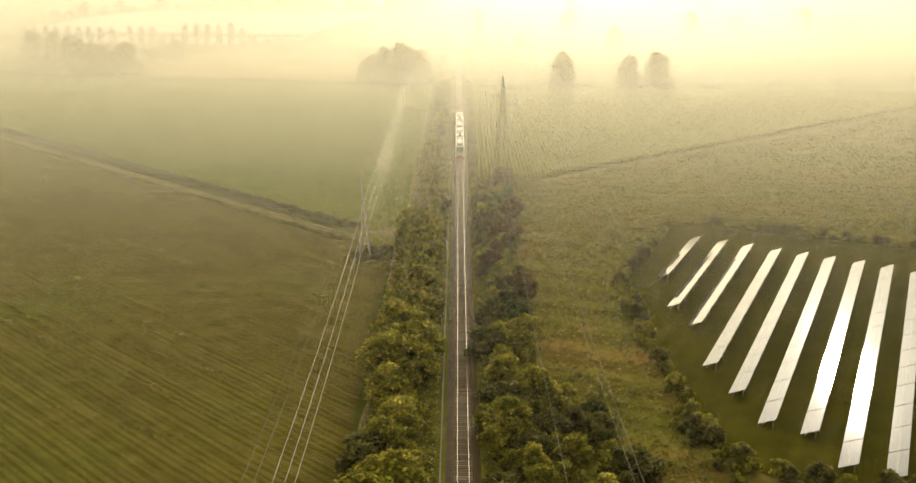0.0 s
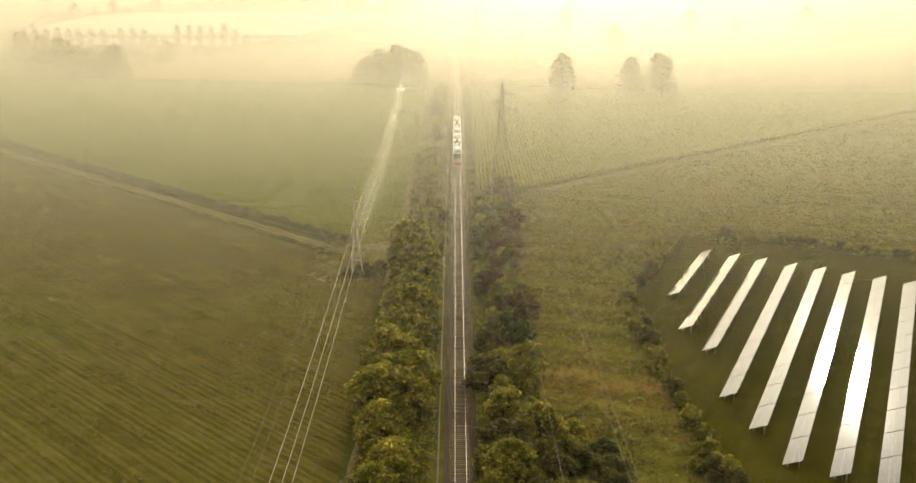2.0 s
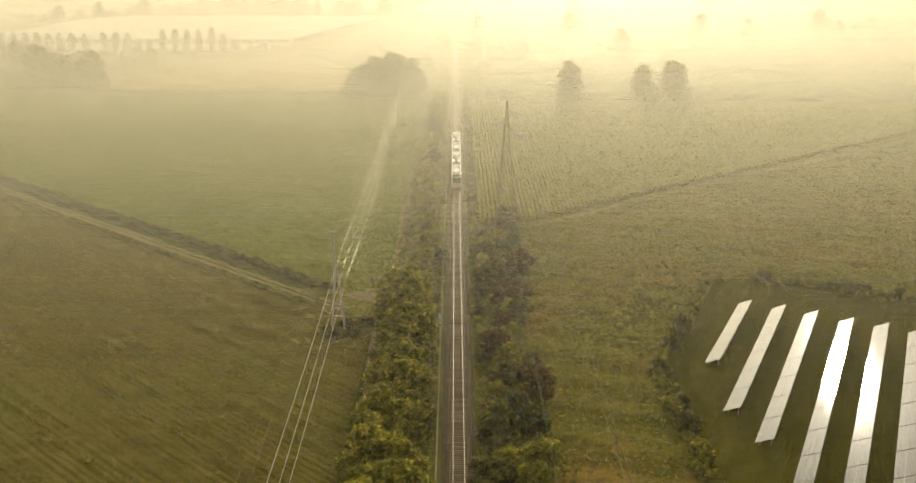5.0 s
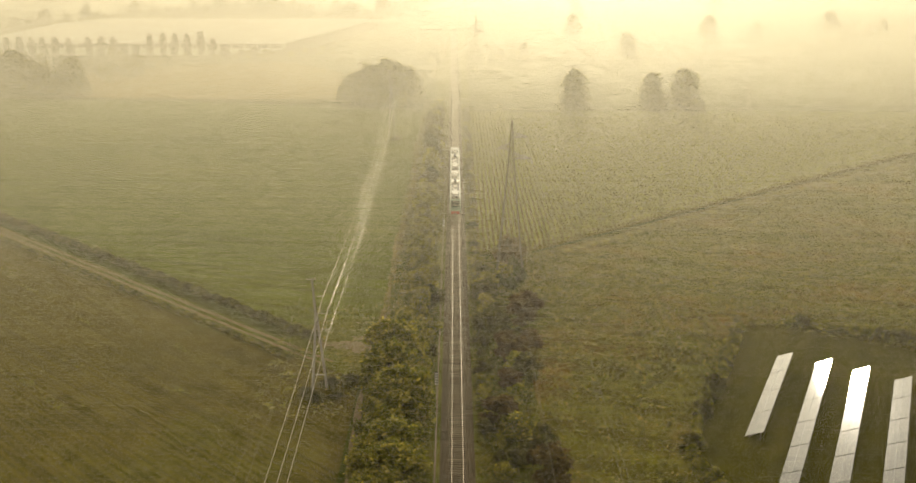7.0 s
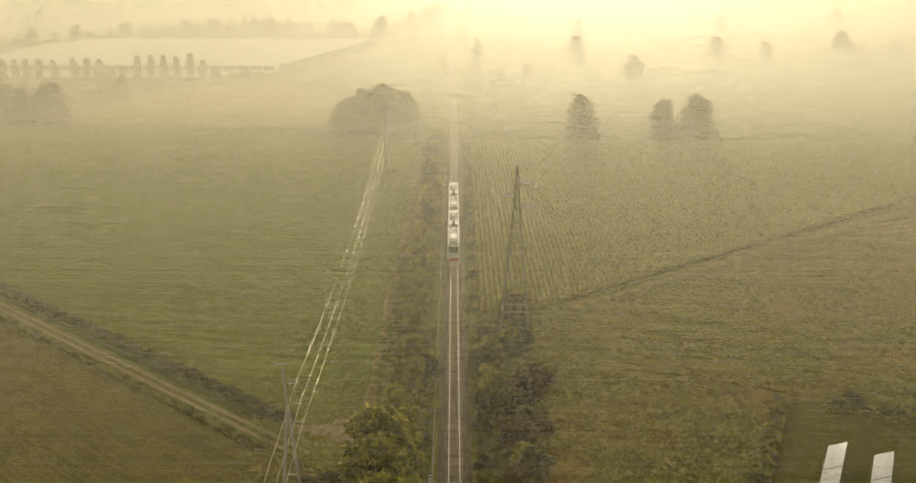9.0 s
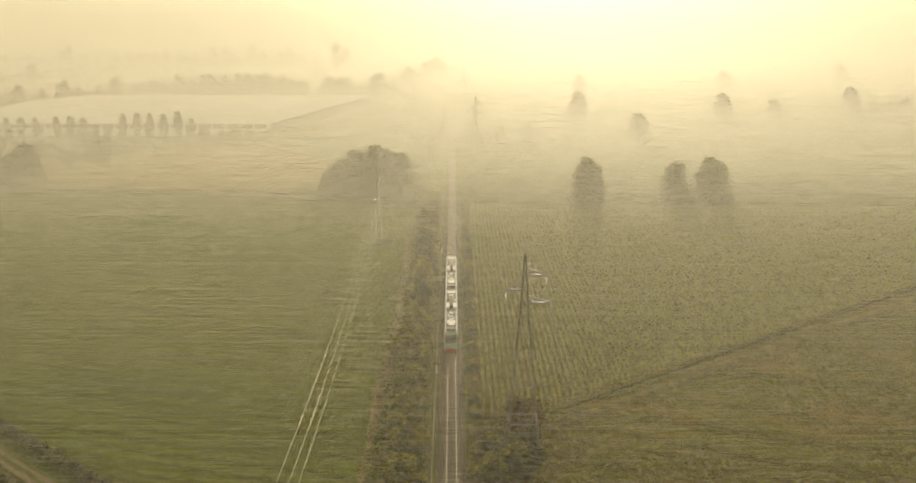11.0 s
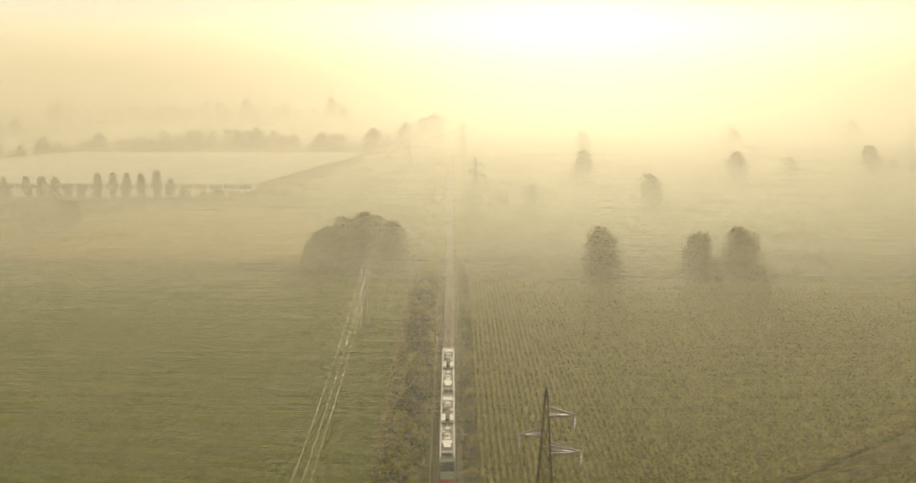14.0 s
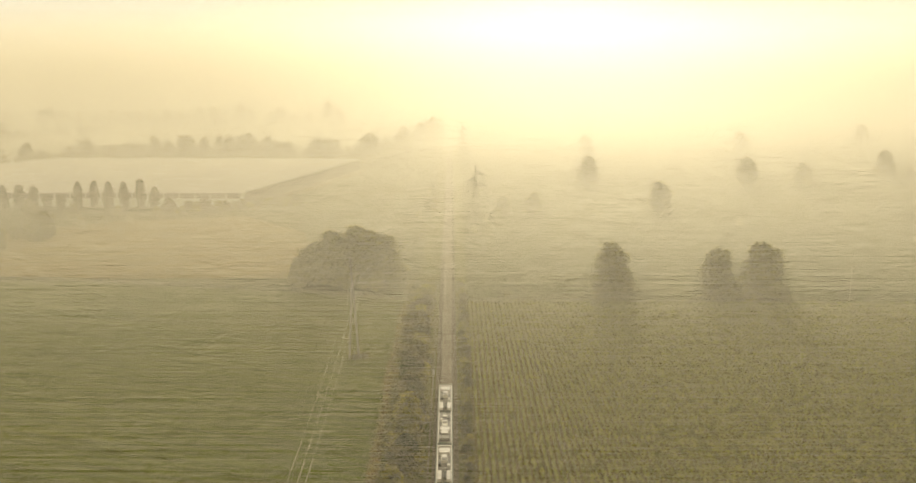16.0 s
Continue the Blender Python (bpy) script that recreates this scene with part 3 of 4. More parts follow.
def train_unit(train, y0):
    """Two joined cars with their roof gear; the same layout for both halves of the train."""
    kit_a = [("cooling_unit", -0.85, 0.85, 1.0, 2.5, 0.45, TRAINROOF), ("hvac_box", -0.62, 0.62, 3.6, 5.6, 0.5, TRAINBOX), ("hvac_box", -0.88, 0.88, 5.7, 7.3, 0.42, TRAINBOX),
             ("duct", -0.48, 0.48, 7.4, 10.4, 0.5, TRAINBOX), ("fan_grille", -0.36, 0.36, 8.6, 9.8, 0.56, TRAINROOF), ("junction_box", -0.8, -0.45, 11.4, 12.0, 0.35, TRAINBOX),
             ("junction_box", 0.5, 0.8, 12.3, 13.0, 0.3, TRAINROOF), ("roof_hatch", -0.4, 0.4, 13.6, 14.5, 0.14, TRAINBOX), ("cooling_unit", -0.7, 0.7, 2.6, 3.4, 0.3, RUBBER),
             ("antenna_base", -0.1, 0.1, 15.0, 15.3, 0.25, TRAINBOX)]
    kit_b = [("side_housing", -1.0, -0.42, 0.3, 4.0, 0.42, TRAINBOX), ("side_housing", 0.42, 1.0, 0.3, 4.0, 0.42, TRAINBOX), ("exhaust_housing", -0.3, 0.3, 0.8, 3.4, 0.5, RUBBER),
             ("roof_hatch", -0.35, 0.35, 5.2, 6.0, 0.15, TRAINROOF), ("cooling_unit", -0.95, -0.55, 6.6, 7.6, 0.35, RUBBER), ("junction_box", 0.5, 0.95, 6.3, 7.2, 0.35, TRAINBOX),
             ("hvac_box", -0.52, 0.52, 8.0, 9.6, 0.5, TRAINBOX), ("fan_grille", -0.38, 0.38, 8.25, 9.35, 0.56, TRAINROOF), ("duct", -0.45, 0.45, 10.0, 11.2, 0.38, TRAINBOX),
             ("hvac_box", -0.9, 0.9, 11.8, 14.0, 0.46, TRAINBOX), ("cross_frame", -1.0, 1.0, 15.3, 15.7, 0.3, TRAINBOX), ("junction_box", -0.6, -0.2, 14.4, 15.0, 0.3, TRAINROOF)]
    train_car(train, y0, y0 + 16.6, kit_a)
    train_car(train, y0 + 17.1, y0 + 33.4, kit_b)
    bm = bmesh.new()
    folds = []
    for k in range(13):
        w, h = (1.28, 3.6) if k % 2 == 0 else (1.18, 3.5)
        folds.append([bm.verts.new((x, y0 + 16.58 + k * 0.045, z)) for x, z in ((-w, 0.6), (w, 0.6), (w, h), (-w, h))])
    for p, q in zip(folds, folds[1:]):
        for i in range(4):
            bm.faces.new((p[i], p[(i + 1) % 4], q[(i + 1) % 4], q[i]))
    part("gangway", bm, RUBBER, train, "black folded gangway bellows")


TRAIN_Y = 326.0
train = thing("train", "green-grey regional train with pale roof gear on the track", "train", "", (track_x(TRAIN_Y + 35), TRAIN_Y, 0.32), 0.195)
train_unit(train, 0.0)
train_unit(train, 34.6)
cab(train, 0.0, -1)
cab(train, 68.0, 1)
bm = bmesh.new()
box(bm, -1.2, 1.2, 33.3, 34.7, 0.6, 3.45, 0.1)
part("gangway", bm, RUBBER, train, "black gangway between the two halves")


# ---- trackside markers ----
def marker(x, y, h, n):
    """A post with black and white bands."""
    top = thing("marker_post", "black and white banded marker post beside the track", "marker post", "trackside markers", (x, y, 0))
    part("post", rod(bmesh.new(), (0, 0, 0), (0, 0, h), 0.05, 0.05, 8), GALV, top)
    board = part("board", box(bmesh.new(), -0.24, 0.24, -0.02, 0.02, h - 0.42 * n, h, 0.01), WHITE, top)
    for k in range(n):
        part("band", box(bmesh.new(), -0.245, 0.245, -0.03, 0.03, h - 0.42 * k - 0.21, h - 0.42 * k, 0.004), BLACK, board, "black band")


for x, y, h, n in ((-2.15, 214.6, 4.5, 5), (-2.2, 308.5, 3.2, 4), (-2.5, 409, 3.0, 3), (-3.0, 500, 3.0, 3)):
    marker(x, y, h, n)


# ---- lattice pylons and their lines ----
ARMS = ((29.6, 3.2), (27.3, -2.9), (25.3, 4.0))


def pylon(x, y):
    top = thing("pylon", "slender galvanised lattice pylon with three arms", "pylon", "high voltage pylons", (x, y, 0))
    H = 32.9

    def half(z):
        return 2.75 + (0.62 - 2.75) * z / 24 if z < 24 else 0.62 + (0.1 - 0.62) * (z - 24) / (H - 24)

    levels = [0, 6.6, 12.4, 17.2, 21.0, 24, 26.2, 28.4, 30.4, H]
    corners = ((-1, -1), (1, -1), (1, 1), (-1, 1))
    for cx, cy in corners:
        bm = bmesh.new()
        rings = []
        for z, w in ((0, 0.075), (12, 0.07), (24, 0.06), (H, 0.04)):
            rings.append([bm.verts.new((cx * half(z) + i * w, cy * half(z) + j * w, z)) for i, j in corners])
        for p, q in zip(rings, rings[1:]):
            for i in range(4):
                bm.faces.new((p[i], p[(i + 1) % 4], q[(i + 1) % 4], q[i]))
        bm.faces.new(rings[0][::-1])
        bm.faces.new(rings[-1])
        part("leg", bm, GALVDARK, top)
    for a, b in zip(levels, levels[1:]):
        for (ax, ay), (bx, by) in zip(corners, corners[1:] + corners[:1]):
            part("brace", beam(bmesh.new(), (ax * half(a), ay * half(a), a), (bx * half(b), by * half(b), b), 0.05), GALVDARK, top)
            part("brace", beam(bmesh.new(), (bx * half(a), by * half(a), a), (ax * half(b), ay * half(b), b), 0.05), GALVDARK, top)
            if a:
                part("crossbar", beam(bmesh.new(), (ax * half(a), ay * half(a), a), (bx * half(a), by * half(a), a), 0.1 if a < 22 else 0.05), GALV, top)
    for z, r in ARMS:
        bm = bmesh.new()
        s = math.copysign(1, r)
        for cy in (-1, 1):
            beam(bm, (s * half(z), cy * half(z), z), (r, 0, z), 0.2)
            beam(bm, (s * half(z + 1), cy * half(z + 1), z + 1.0), (r, 0, z + 0.05), 0.16)
            beam(bm, (s * half(z), cy * half(z), z), (r * 0.55, cy * 0.15, z + 0.45), 0.05)
        arm = part("arm", bm, GALV, top)
        bm = bmesh.new()
        for k in range(9):
            rod(bm, (r, 0, z - 0.12 - 0.17 * k), (r, 0, z - 0.22 - 0.17 * k), 0.11, 0.09, 8)
        rod(bm, (r, 0, z), (r, 0, z - 1.7), 0.03, 0.03, 6)
        part("insulator", bm, GLASSINS, arm, "pale glass insulator string")
    return top


def wire(name, label, group, points, radius, material):
    """A sagging conductor hung between the given supports: (x, y, z, sag of the span that follows)."""
    cu = bpy.data.curves.new(name, "CURVE")
    cu.dimensions, cu.bevel_depth, cu.bevel_resolution = "3D", radius, 1
    pts = []
    for (x0, y0, z0, sag), (x1, y1, z1, _) in zip(points, points[1:]):
        n = 36
        pts += [(x0 + (x1 - x0) * i / n, y0 + (y1 - y0) * i / n, z0 + (z1 - z0) * i / n - 4 * sag * (i / n) * (1 - i / n)) for i in range(n)]
    pts.append(points[-1][:3])
    sp = cu.splines.new("POLY")
    sp.points.add(len(pts) - 1)
    for p, q in zip(sp.points, pts):
        p.co = (*q, 1)
    tmp = bpy.data.objects.new(name, cu)
    me = bpy.data.meshes.new_from_object(tmp)
    bpy.data.objects.remove(tmp)
    me.materials.clear()
    me.materials.append(material)
    return tagged(new(name, me), label, "cable", group)


PYLONS = ((14.6, -40), (11.8, 273), (9.9, 575), (7.4, 880))
for x, y in PYLONS[1:]:
    pylon(x, y)
for z, r in ARMS:
    wire("high_voltage_wire", "thin dull high voltage conductor hung from the pylons", "high voltage wires", [(x + r, y, z - 1.75, 6.5) for x, y in PYLONS], 0.016, WIREDULL)

# ---- medium voltage poles and their lines ----
LEVELS = ((15.7, 1.75), (12.9, 2.15), (10.4, 2.5))


def a_pole(x, y, up=0.0):
    """A tall pole on two spread legs with side arms at three levels and a small top crossarm."""
    top = thing("power_pole", "grey A-shaped power pole standing in low bushes", "power pole", "medium voltage poles", (x, y, up))
    part("mast", rod(bmesh.new(), (0.42, 0, 11.6), (0, 0, 18.1), 0.22, 0.16, 10), POLEGREY, top)
    for dx, dy in ((-0.55, 0.0), (1.75, 0.0)):
        part("leg", rod(bmesh.new(), (dx, dy, -0.2 - up), (0.42 + dx * 0.06, 0, 12.2), 0.23, 0.19, 10), POLEGREY, top)
    part("tie", beam(bmesh.new(), (-0.4, 0, 2.5), (1.5, 0, 2.5), 0.22, 0.16), POLEGREY, top)
    part("tie", beam(bmesh.new(), (0.15, 0, 9.0), (0.8, 0, 9.0), 0.18, 0.14), POLEGREY, top)
    part("crossarm", beam(bmesh.new(), (-0.85, 0, 18.0), (0.65, 0, 18.0), 0.12, 0.12), POLEGREY, top)
    for dx in (-0.75, 0.55):
        part("insulator", rod(bmesh.new(), (dx, 0, 18.0), (dx, 0, 18.35), 0.07, 0.05, 8), GLASSINS, top)
    for z, r in LEVELS:
        arm = part("side_arm", beam(bmesh.new(), (0.1, 0, z - 0.35), (r, 0, z - 0.35), 0.09, 0.09), GALV, top)
        part("insulator", rod(bmesh.new(), (r, 0, z - 0.35), (r, 0, z), 0.08, 0.05, 8), GLASSINS, arm)


POLES = ((-20.6, -2, 0.0), (-20.9, 218, 0.0), (-22.4, 428, 6.2), (-25.9, 790, 6.2), (-24, 1150, 6.2))
for x, y, up in POLES[1:]:
    a_pole(x, y, up)
for z, r in LEVELS:
    wire("bright_power_wire", "bright aluminium power wire catching the sunlight", "medium voltage wires", [(x + r, y, z + up, 4.2 if y < 400 else 8.0) for x, y, up in POLES], 0.019, WIRE)
for r in (-0.75, 0.55):
    wire("dull_power_wire", "dull thin wire along the pole tops", "medium voltage wires", [(x + r, y, 18.35 + up, 5.0) for x, y, up in POLES], 0.014, WIREDULL)


# ---- solar park ----
RDX, RDY = 0.413, 0.911  # along the rows
SLOPE, WIDTH = radians(25), 2.75


def solar_row(start, length):
    """A row of tilted panel tables on steel posts; each table is a part with its own frame and seams."""
    ang = -math.degrees(math.atan2(RDX, RDY))
    row = thing("solar_panel_row", "long row of tilted solar panels glinting in low sun", "solar panels", "rows of the solar park", (start[0], start[1], 0), ang)
    n = max(1, round(length / 8.25))
    step = length / n
    cs, sn = math.cos(SLOPE), math.sin(SLOPE)

    def tilt(u, v, w):
        return (u * cs - w * sn, v, 0.7 + u * sn + w * cs)

    for k in range(n):
        a, b = k * step + 0.1, (k + 1) * step - 0.1
        bm = bmesh.new()
        for w0, w1 in ((0.0, 0.045),):
            vs = [bm.verts.new(tilt(u, v, w)) for w in (w0, w1) for u, v in ((0, a), (WIDTH, a), (WIDTH, b), (0, b))]
            for f4 in ((3, 2, 1, 0), (4, 5, 6, 7), (0, 1, 5, 4), (1, 2, 6, 5), (2, 3, 7, 6), (3, 0, 4, 7)):
                bm.faces.new([vs[i] for i in f4])
        table = part("panel_table", bm, PANELFRAME, row)
        for u0, u1 in ((0.03, WIDTH * 0.5 - 0.03), (WIDTH * 0.5 + 0.03, WIDTH - 0.03)):
            bm = bmesh.new()
            bm.faces.new([bm.verts.new(tilt(u, v, 0.05)) for u, v in ((u0, a + 0.03), (u1, a + 0.03), (u1, b - 0.03), (u0, b - 0.03))])
            part("panel_glass", bm, PANEL, table, "reflective photovoltaic glass")
        for v in (a + 1.2, b - 1.2):
            bm = bmesh.new()
            beam(bm, (0.55, v, -0.1), tilt(0.6, v, -0.02), 0.1)
            beam(bm, (2.0, v, -0.1), tilt(2.2, v, -0.02), 0.1)
            beam(bm, (0.6, v, 0.4), tilt(2.1, v, -0.06), 0.06)
            part("stand", bm, GALV, table, "galvanised steel stand")
    return row


for x, y, length in ((41.1, 200.9, 32.0), (39.7, 182.9, 48.7), (41.6, 173.0, 56.1), (40.1, 154.6, 72.2), (41.7, 144.0, 81.0), (43.3, 133.7, 89.1), (48.4, 130.5, 89.4), (50.3, 120.9, 96.5), (55.4, 118.0, 96.1), (58.0, 110.5, 100.0), (63.0, 107.5, 99.0)):
    solar_row((x, y), length)

# ---- trees and shrubs beside the railway ----
R = random.Random(21)
locust = Stand([tree("tree", "yellow-green leafy locust tree beside the railway", "railway trees", 100 + i, 8.0, 3.6, 1.6, 7500, 0.37, LEAF, 15) for i in range(5)])
shrub = Stand([tree("shrub", "dense dark green shrub on the railway verge", "railway shrubs", 200 + i, 3.2, 2.3, 0.3, 2000, 0.3, LEAF2 if i % 2 else LEAF, 9, category="shrub") for i in range(4)])
redshrub = Stand([tree("shrub", "reddish brown shrub on the railway verge", "railway shrubs", 230 + i, 4.2, 2.5, 0.4, 2300, 0.32, LEAF3, 10, category="shrub") for i in range(2)])
darktree = Stand([tree("tree", "dark green broad tree beside the railway", "railway trees", 260 + i, 7.0, 3.4, 1.0, 4200, 0.42, LEAF4, 14) for i in range(2)])
y = 88.0
while y < 222:
    for x in ((-9.9, -6.3) if int(y) % 3 else (-8.2,)):
        s = R.choice((0.6, 0.75, 0.85, 0.95, 1.1)) * R.uniform(0.92, 1.08)
        locust.put(R.randrange(5), x + R.uniform(-0.9, 0.9), y + R.uniform(-1.5, 1.5), s, R.uniform(0, 360))
    shrub.put(R.randrange(4), R.uniform(-11.0, -5.0), y + R.uniform(-2, 2), R.uniform(0.9, 1.4), R.uniform(0, 360))
    y += R.uniform(4.0, 5.6)
y = 222.0
while y < 285:
    s = R.uniform(0.6, 0.9) if y < 262 else R.uniform(0.5, 0.75)
    locust.put(R.randrange(5), -6.8 + R.uniform(-1.6, 1.6), y, s, R.uniform(0, 360))
    shrub.put(R.randrange(4), -5.5 + R.uniform(-2.5, 2), y + R.uniform(-2, 2), R.uniform(0.6, 1.0), R.uniform(0, 360))
    y += R.uniform(4.5, 6.5)
while y < 352:
    locust.put(R.randrange(5), -7.2 + R.uniform(-1.4, 1.2), y, R.uniform(0.46, 0.74), R.uniform(0, 360), 0.9)
    shrub.put(R.randrange(2) * 2, -5.2 + R.uniform(-1.0, 1.0), y + R.uniform(1, 3), R.uniform(0.45, 0.8), R.uniform(0, 360))
    y += R.uniform(3.8, 7.0)
while y < 500:
    s = R.uniform(0.6, 1.15)
    if R.random() < 0.5:
        (darktree if R.random() < 0.6 else locust).put(R.randrange(4), -7.0 + R.uniform(-1.2, 0.8), y, s * 0.75, R.uniform(0, 360))
    else:
        shrub.put(R.randrange(2) * 2 + 1, -6.8 + R.uniform(-1.6, 1.4), y, s * 1.25, R.uniform(0, 360))
    if R.random() < 0.75:
        shrub.put(R.randrange(2) * 2, -4.6 + R.uniform(-1.2, 1.2), y + 2, R.uniform(0.3, 0.55), R.uniform(0, 360))
    y += R.uniform(3.2, 6.0)
y = 90.0
while y < 165:
    for x in (6.6, 11.0):
        k = R.random()
        if k < 0.55:
            locust.put(R.randrange(5), x + R.uniform(-1.2, 1.2), y + R.uniform(-1.5, 1.5), R.uniform(0.5, 0.82), R.uniform(0, 360))
        else:
            shrub.put(R.randrange(4), x + R.uniform(-1.5, 1.5), y + R.uniform(-1.5, 1.5), R.uniform(0.8, 1.3), R.uniform(0, 360))
    y += R.uniform(4.0, 5.5)
for x, y, s in ((9.5, 182, 1.0), (11.6, 176, 0.9), (7.2, 179, 0.75)):
    darktree.put(R.randrange(2), x, y, s, R.uniform(0, 360))
y = 166.0
while y < 284:
    k = R.random()
    (redshrub.put(R.randrange(2), 10.5 + R.uniform(-3, 3), y, R.uniform(0.7, 1.2), R.uniform(0, 360)) if k < 0.25 else shrub.put(R.randrange(4), 9.5 + R.uniform(-4, 4), y, R.uniform(0.6, 1.2), R.uniform(0, 360)))
    shrub.put(R.randrange(4), 5.8 + R.uniform(-1, 1.5), y + 1.5, R.uniform(0.35, 0.7), R.uniform(0, 360))
    y += R.uniform(3.2, 5.0)
for x, y, s in ((9.3, 268, 0.85), (13.8, 270, 0.9), (11.5, 265, 0.8)):
    darktree.put(R.randrange(2), x, y, s * 0.75, R.uniform(0, 360))
y = 288.0
while y < 520:
    shrub.put(R.randrange(4), 4.6 + R.uniform(-0.5, 0.6), y, R.uniform(0.3, 0.5), R.uniform(0, 360))
    y += R.uniform(2.6, 4.6)

# thicket spreading into the meadow
for k in range(34):
    y = 92 + k * 1.5 + R.uniform(-2, 2)
    x = R.uniform(13, 26 - max(0, y - 118) * 0.33)
    (darktree if k % 4 == 0 else shrub).put(R.randrange(8), x, y, R.uniform(0.5, 0.75) if k % 4 == 0 else R.uniform(0.7, 1.25), R.uniform(0, 360))
# shrubs at the feet of the poles
for x, y in ((-20.5, 214), (-17.5, 215), (-15.8, 220), (-19, 219), (-22.5, 216), (-21.2, 427), (-19.5, 428), (-20.5, 430), (-18.8, 430), (-22.6, 431)):
    shrub.put(R.randrange(4), x, y, R.uniform(0.45, 0.75) if y < 300 else 0.4, R.uniform(0, 360), 0.7)

# hedge round the solar park
hedge = Stand([tree("hedge_shrub", "olive hedge shrub at the edge of the solar park", "solar park hedge", 300 + i, 3.4, 1.9, 0.2, 1700, 0.28, LEAF if i < 2 else LEAF2, 9, category="shrub") for i in range(3)])


def hedge_line(points, gap, low, high, wobble=0.5):
    for (xa, ya), (xb, yb) in zip(points, points[1:]):
        d = math.hypot(xb - xa, yb - ya)
        for i in range(int(d / gap)):
            u = (i + R.uniform(0, 0.8)) * gap / d
            hedge.put(R.randrange(3), xa + (xb - xa) * u + R.uniform(-wobble, wobble), ya + (yb - ya) * u + R.uniform(-wobble, wobble), R.uniform(low, high), R.uniform(0, 360))


hedge_line([(75, 110), (58, 115), (40, 120), (35.5, 129), (34, 150), (33, 178), (34, 202)], 1.9, 0.5, 1.05, 1.0)
hedge_line([(38, 117), (33.5, 128), (32, 140)], 2.4, 0.4, 0.8, 1.2)
hedge_line([(34, 202), (43, 222), (52, 245)], 1.7, 0.5, 0.85)
hedge_line([(60.5, 247.5), (105, 226), (150, 208)], 1.25, 0.58, 0.72, 0.3)
hedge_line([(52, 246), (58, 248.5)], 2.6, 0.25, 0.45)

# banks along the farm track and the far field edge
brng = np.random.default_rng(55)


def bramble_bank(name, label, points, width, height, density, size, material=LEAF2):
    """A low strip of brambles and weeds along a line, of uneven height."""
    cs = []
    for (xa, ya), (xb, yb) in zip(points, points[1:]):
        d = math.hypot(xb - xa, yb - ya)
        n = int(d * density)
        u = brng.uniform(0, 1, n)
        s = u * d + xa
        v = np.clip(brng.normal(size=n) * 0.5, -1.2, 1.2)
        h = height * (0.75 + 0.25 * np.sin(s * 0.9) * np.sin(s * 0.37 + 1.1)) * np.sqrt(np.maximum(0.05, 1 - (v / 1.25) ** 2))
        z = h * brng.uniform(0.15, 1, n) ** 0.6
        nx, ny = -(yb - ya) / d, (xb - xa) / d
        cs.append(np.stack([xa + (xb - xa) * u + nx * v * width, ya + (yb - ya) * u + ny * v * width, z], axis=1))
    return tagged(new(name, quads(name, leaf_quads(brng, np.concatenate(cs), size), material)), label, "weeds", "", "stuff")


bramble_bank("bramble_bank", "dark bramble bank along the farm track", [along(1, 2.0), along(120, 2.0), along(330, 2.0)], 0.9, 2.1, 150, 0.3)
bramble_bank("weed_strip", "low ragged weeds on the near side of the farm track", [along(-2, -6.0), along(120, -6.0), along(330, -6.0)], 0.6, 0.95, 110, 0.26, GRASSBLADE)
bramble_bank("field_hedge", "low overgrown hedge at the far edge of the green field", [(-16, 491), (-54, 505), (-122, 519), (-200, 524), (-330, 536)], 0.8, 1.4, 45, 0.4)
bramble_bank("grass_ridge", "pale grassy ridge between meadow and maize", [(17, 285), (82, 340.5), (143, 388), (184, 426), (300, 520)], 1.0, 0.8, 60, 0.32, GRASSBLADE)
bramble_bank("maize_hedge", "low dark hedge at the far edge of the maize", [(7, 489.5), (84, 486.5), (155, 482.5), (330, 474)], 0.7, 1.2, 45, 0.4)

# ---- trees in the fields ----
far = [("tree", 400, 17.5, 6.6, 0.9, 47.8, 488, 1.0), ("tree", 401, 15.8, 6.2, 0.9, 79.6, 488, 1.0), ("tree", 402, 17.8, 6.4, 0.9, 92.0, 487, 1.0), ("tree", 403, 15.9, 6.2, 1.6, 99, 674, 1.0), ("tree", 404, 17.6, 7.4, 0.9, 172.8, 788, 1.0)]
OAKS = []
for name, seed, h, r, clear, x, y, k in far:
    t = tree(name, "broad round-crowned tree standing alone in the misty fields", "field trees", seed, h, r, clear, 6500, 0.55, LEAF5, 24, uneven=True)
    t.matrix_basis = pose(x, y, 0, 0, 0, seed * 40)
    OAKS.append(t)


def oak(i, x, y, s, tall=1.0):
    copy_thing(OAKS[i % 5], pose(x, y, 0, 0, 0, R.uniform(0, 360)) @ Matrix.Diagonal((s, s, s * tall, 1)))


for i, (x, y, s) in enumerate(((209, 800, 0.8), (79.8, 790, 1.15), (273, 838, 1.05), (39.5, 675, 0.68), (25.7, 677, 0.5), (290, 842, 0.55), (300, 836, 0.6), (312, 838, 0.7), (318, 640, 0.95), (330, 655, 0.9), (100.5, 489, 0.3), (18, 488, 0.22),
                              (105, 1000, 1.0), (128, 640, 0.25), (240, 1050, 1.0), (420, 900, 1.1), (460, 905, 1.0), (380, 1150, 1.1))):
    oak(i, x, y, s)
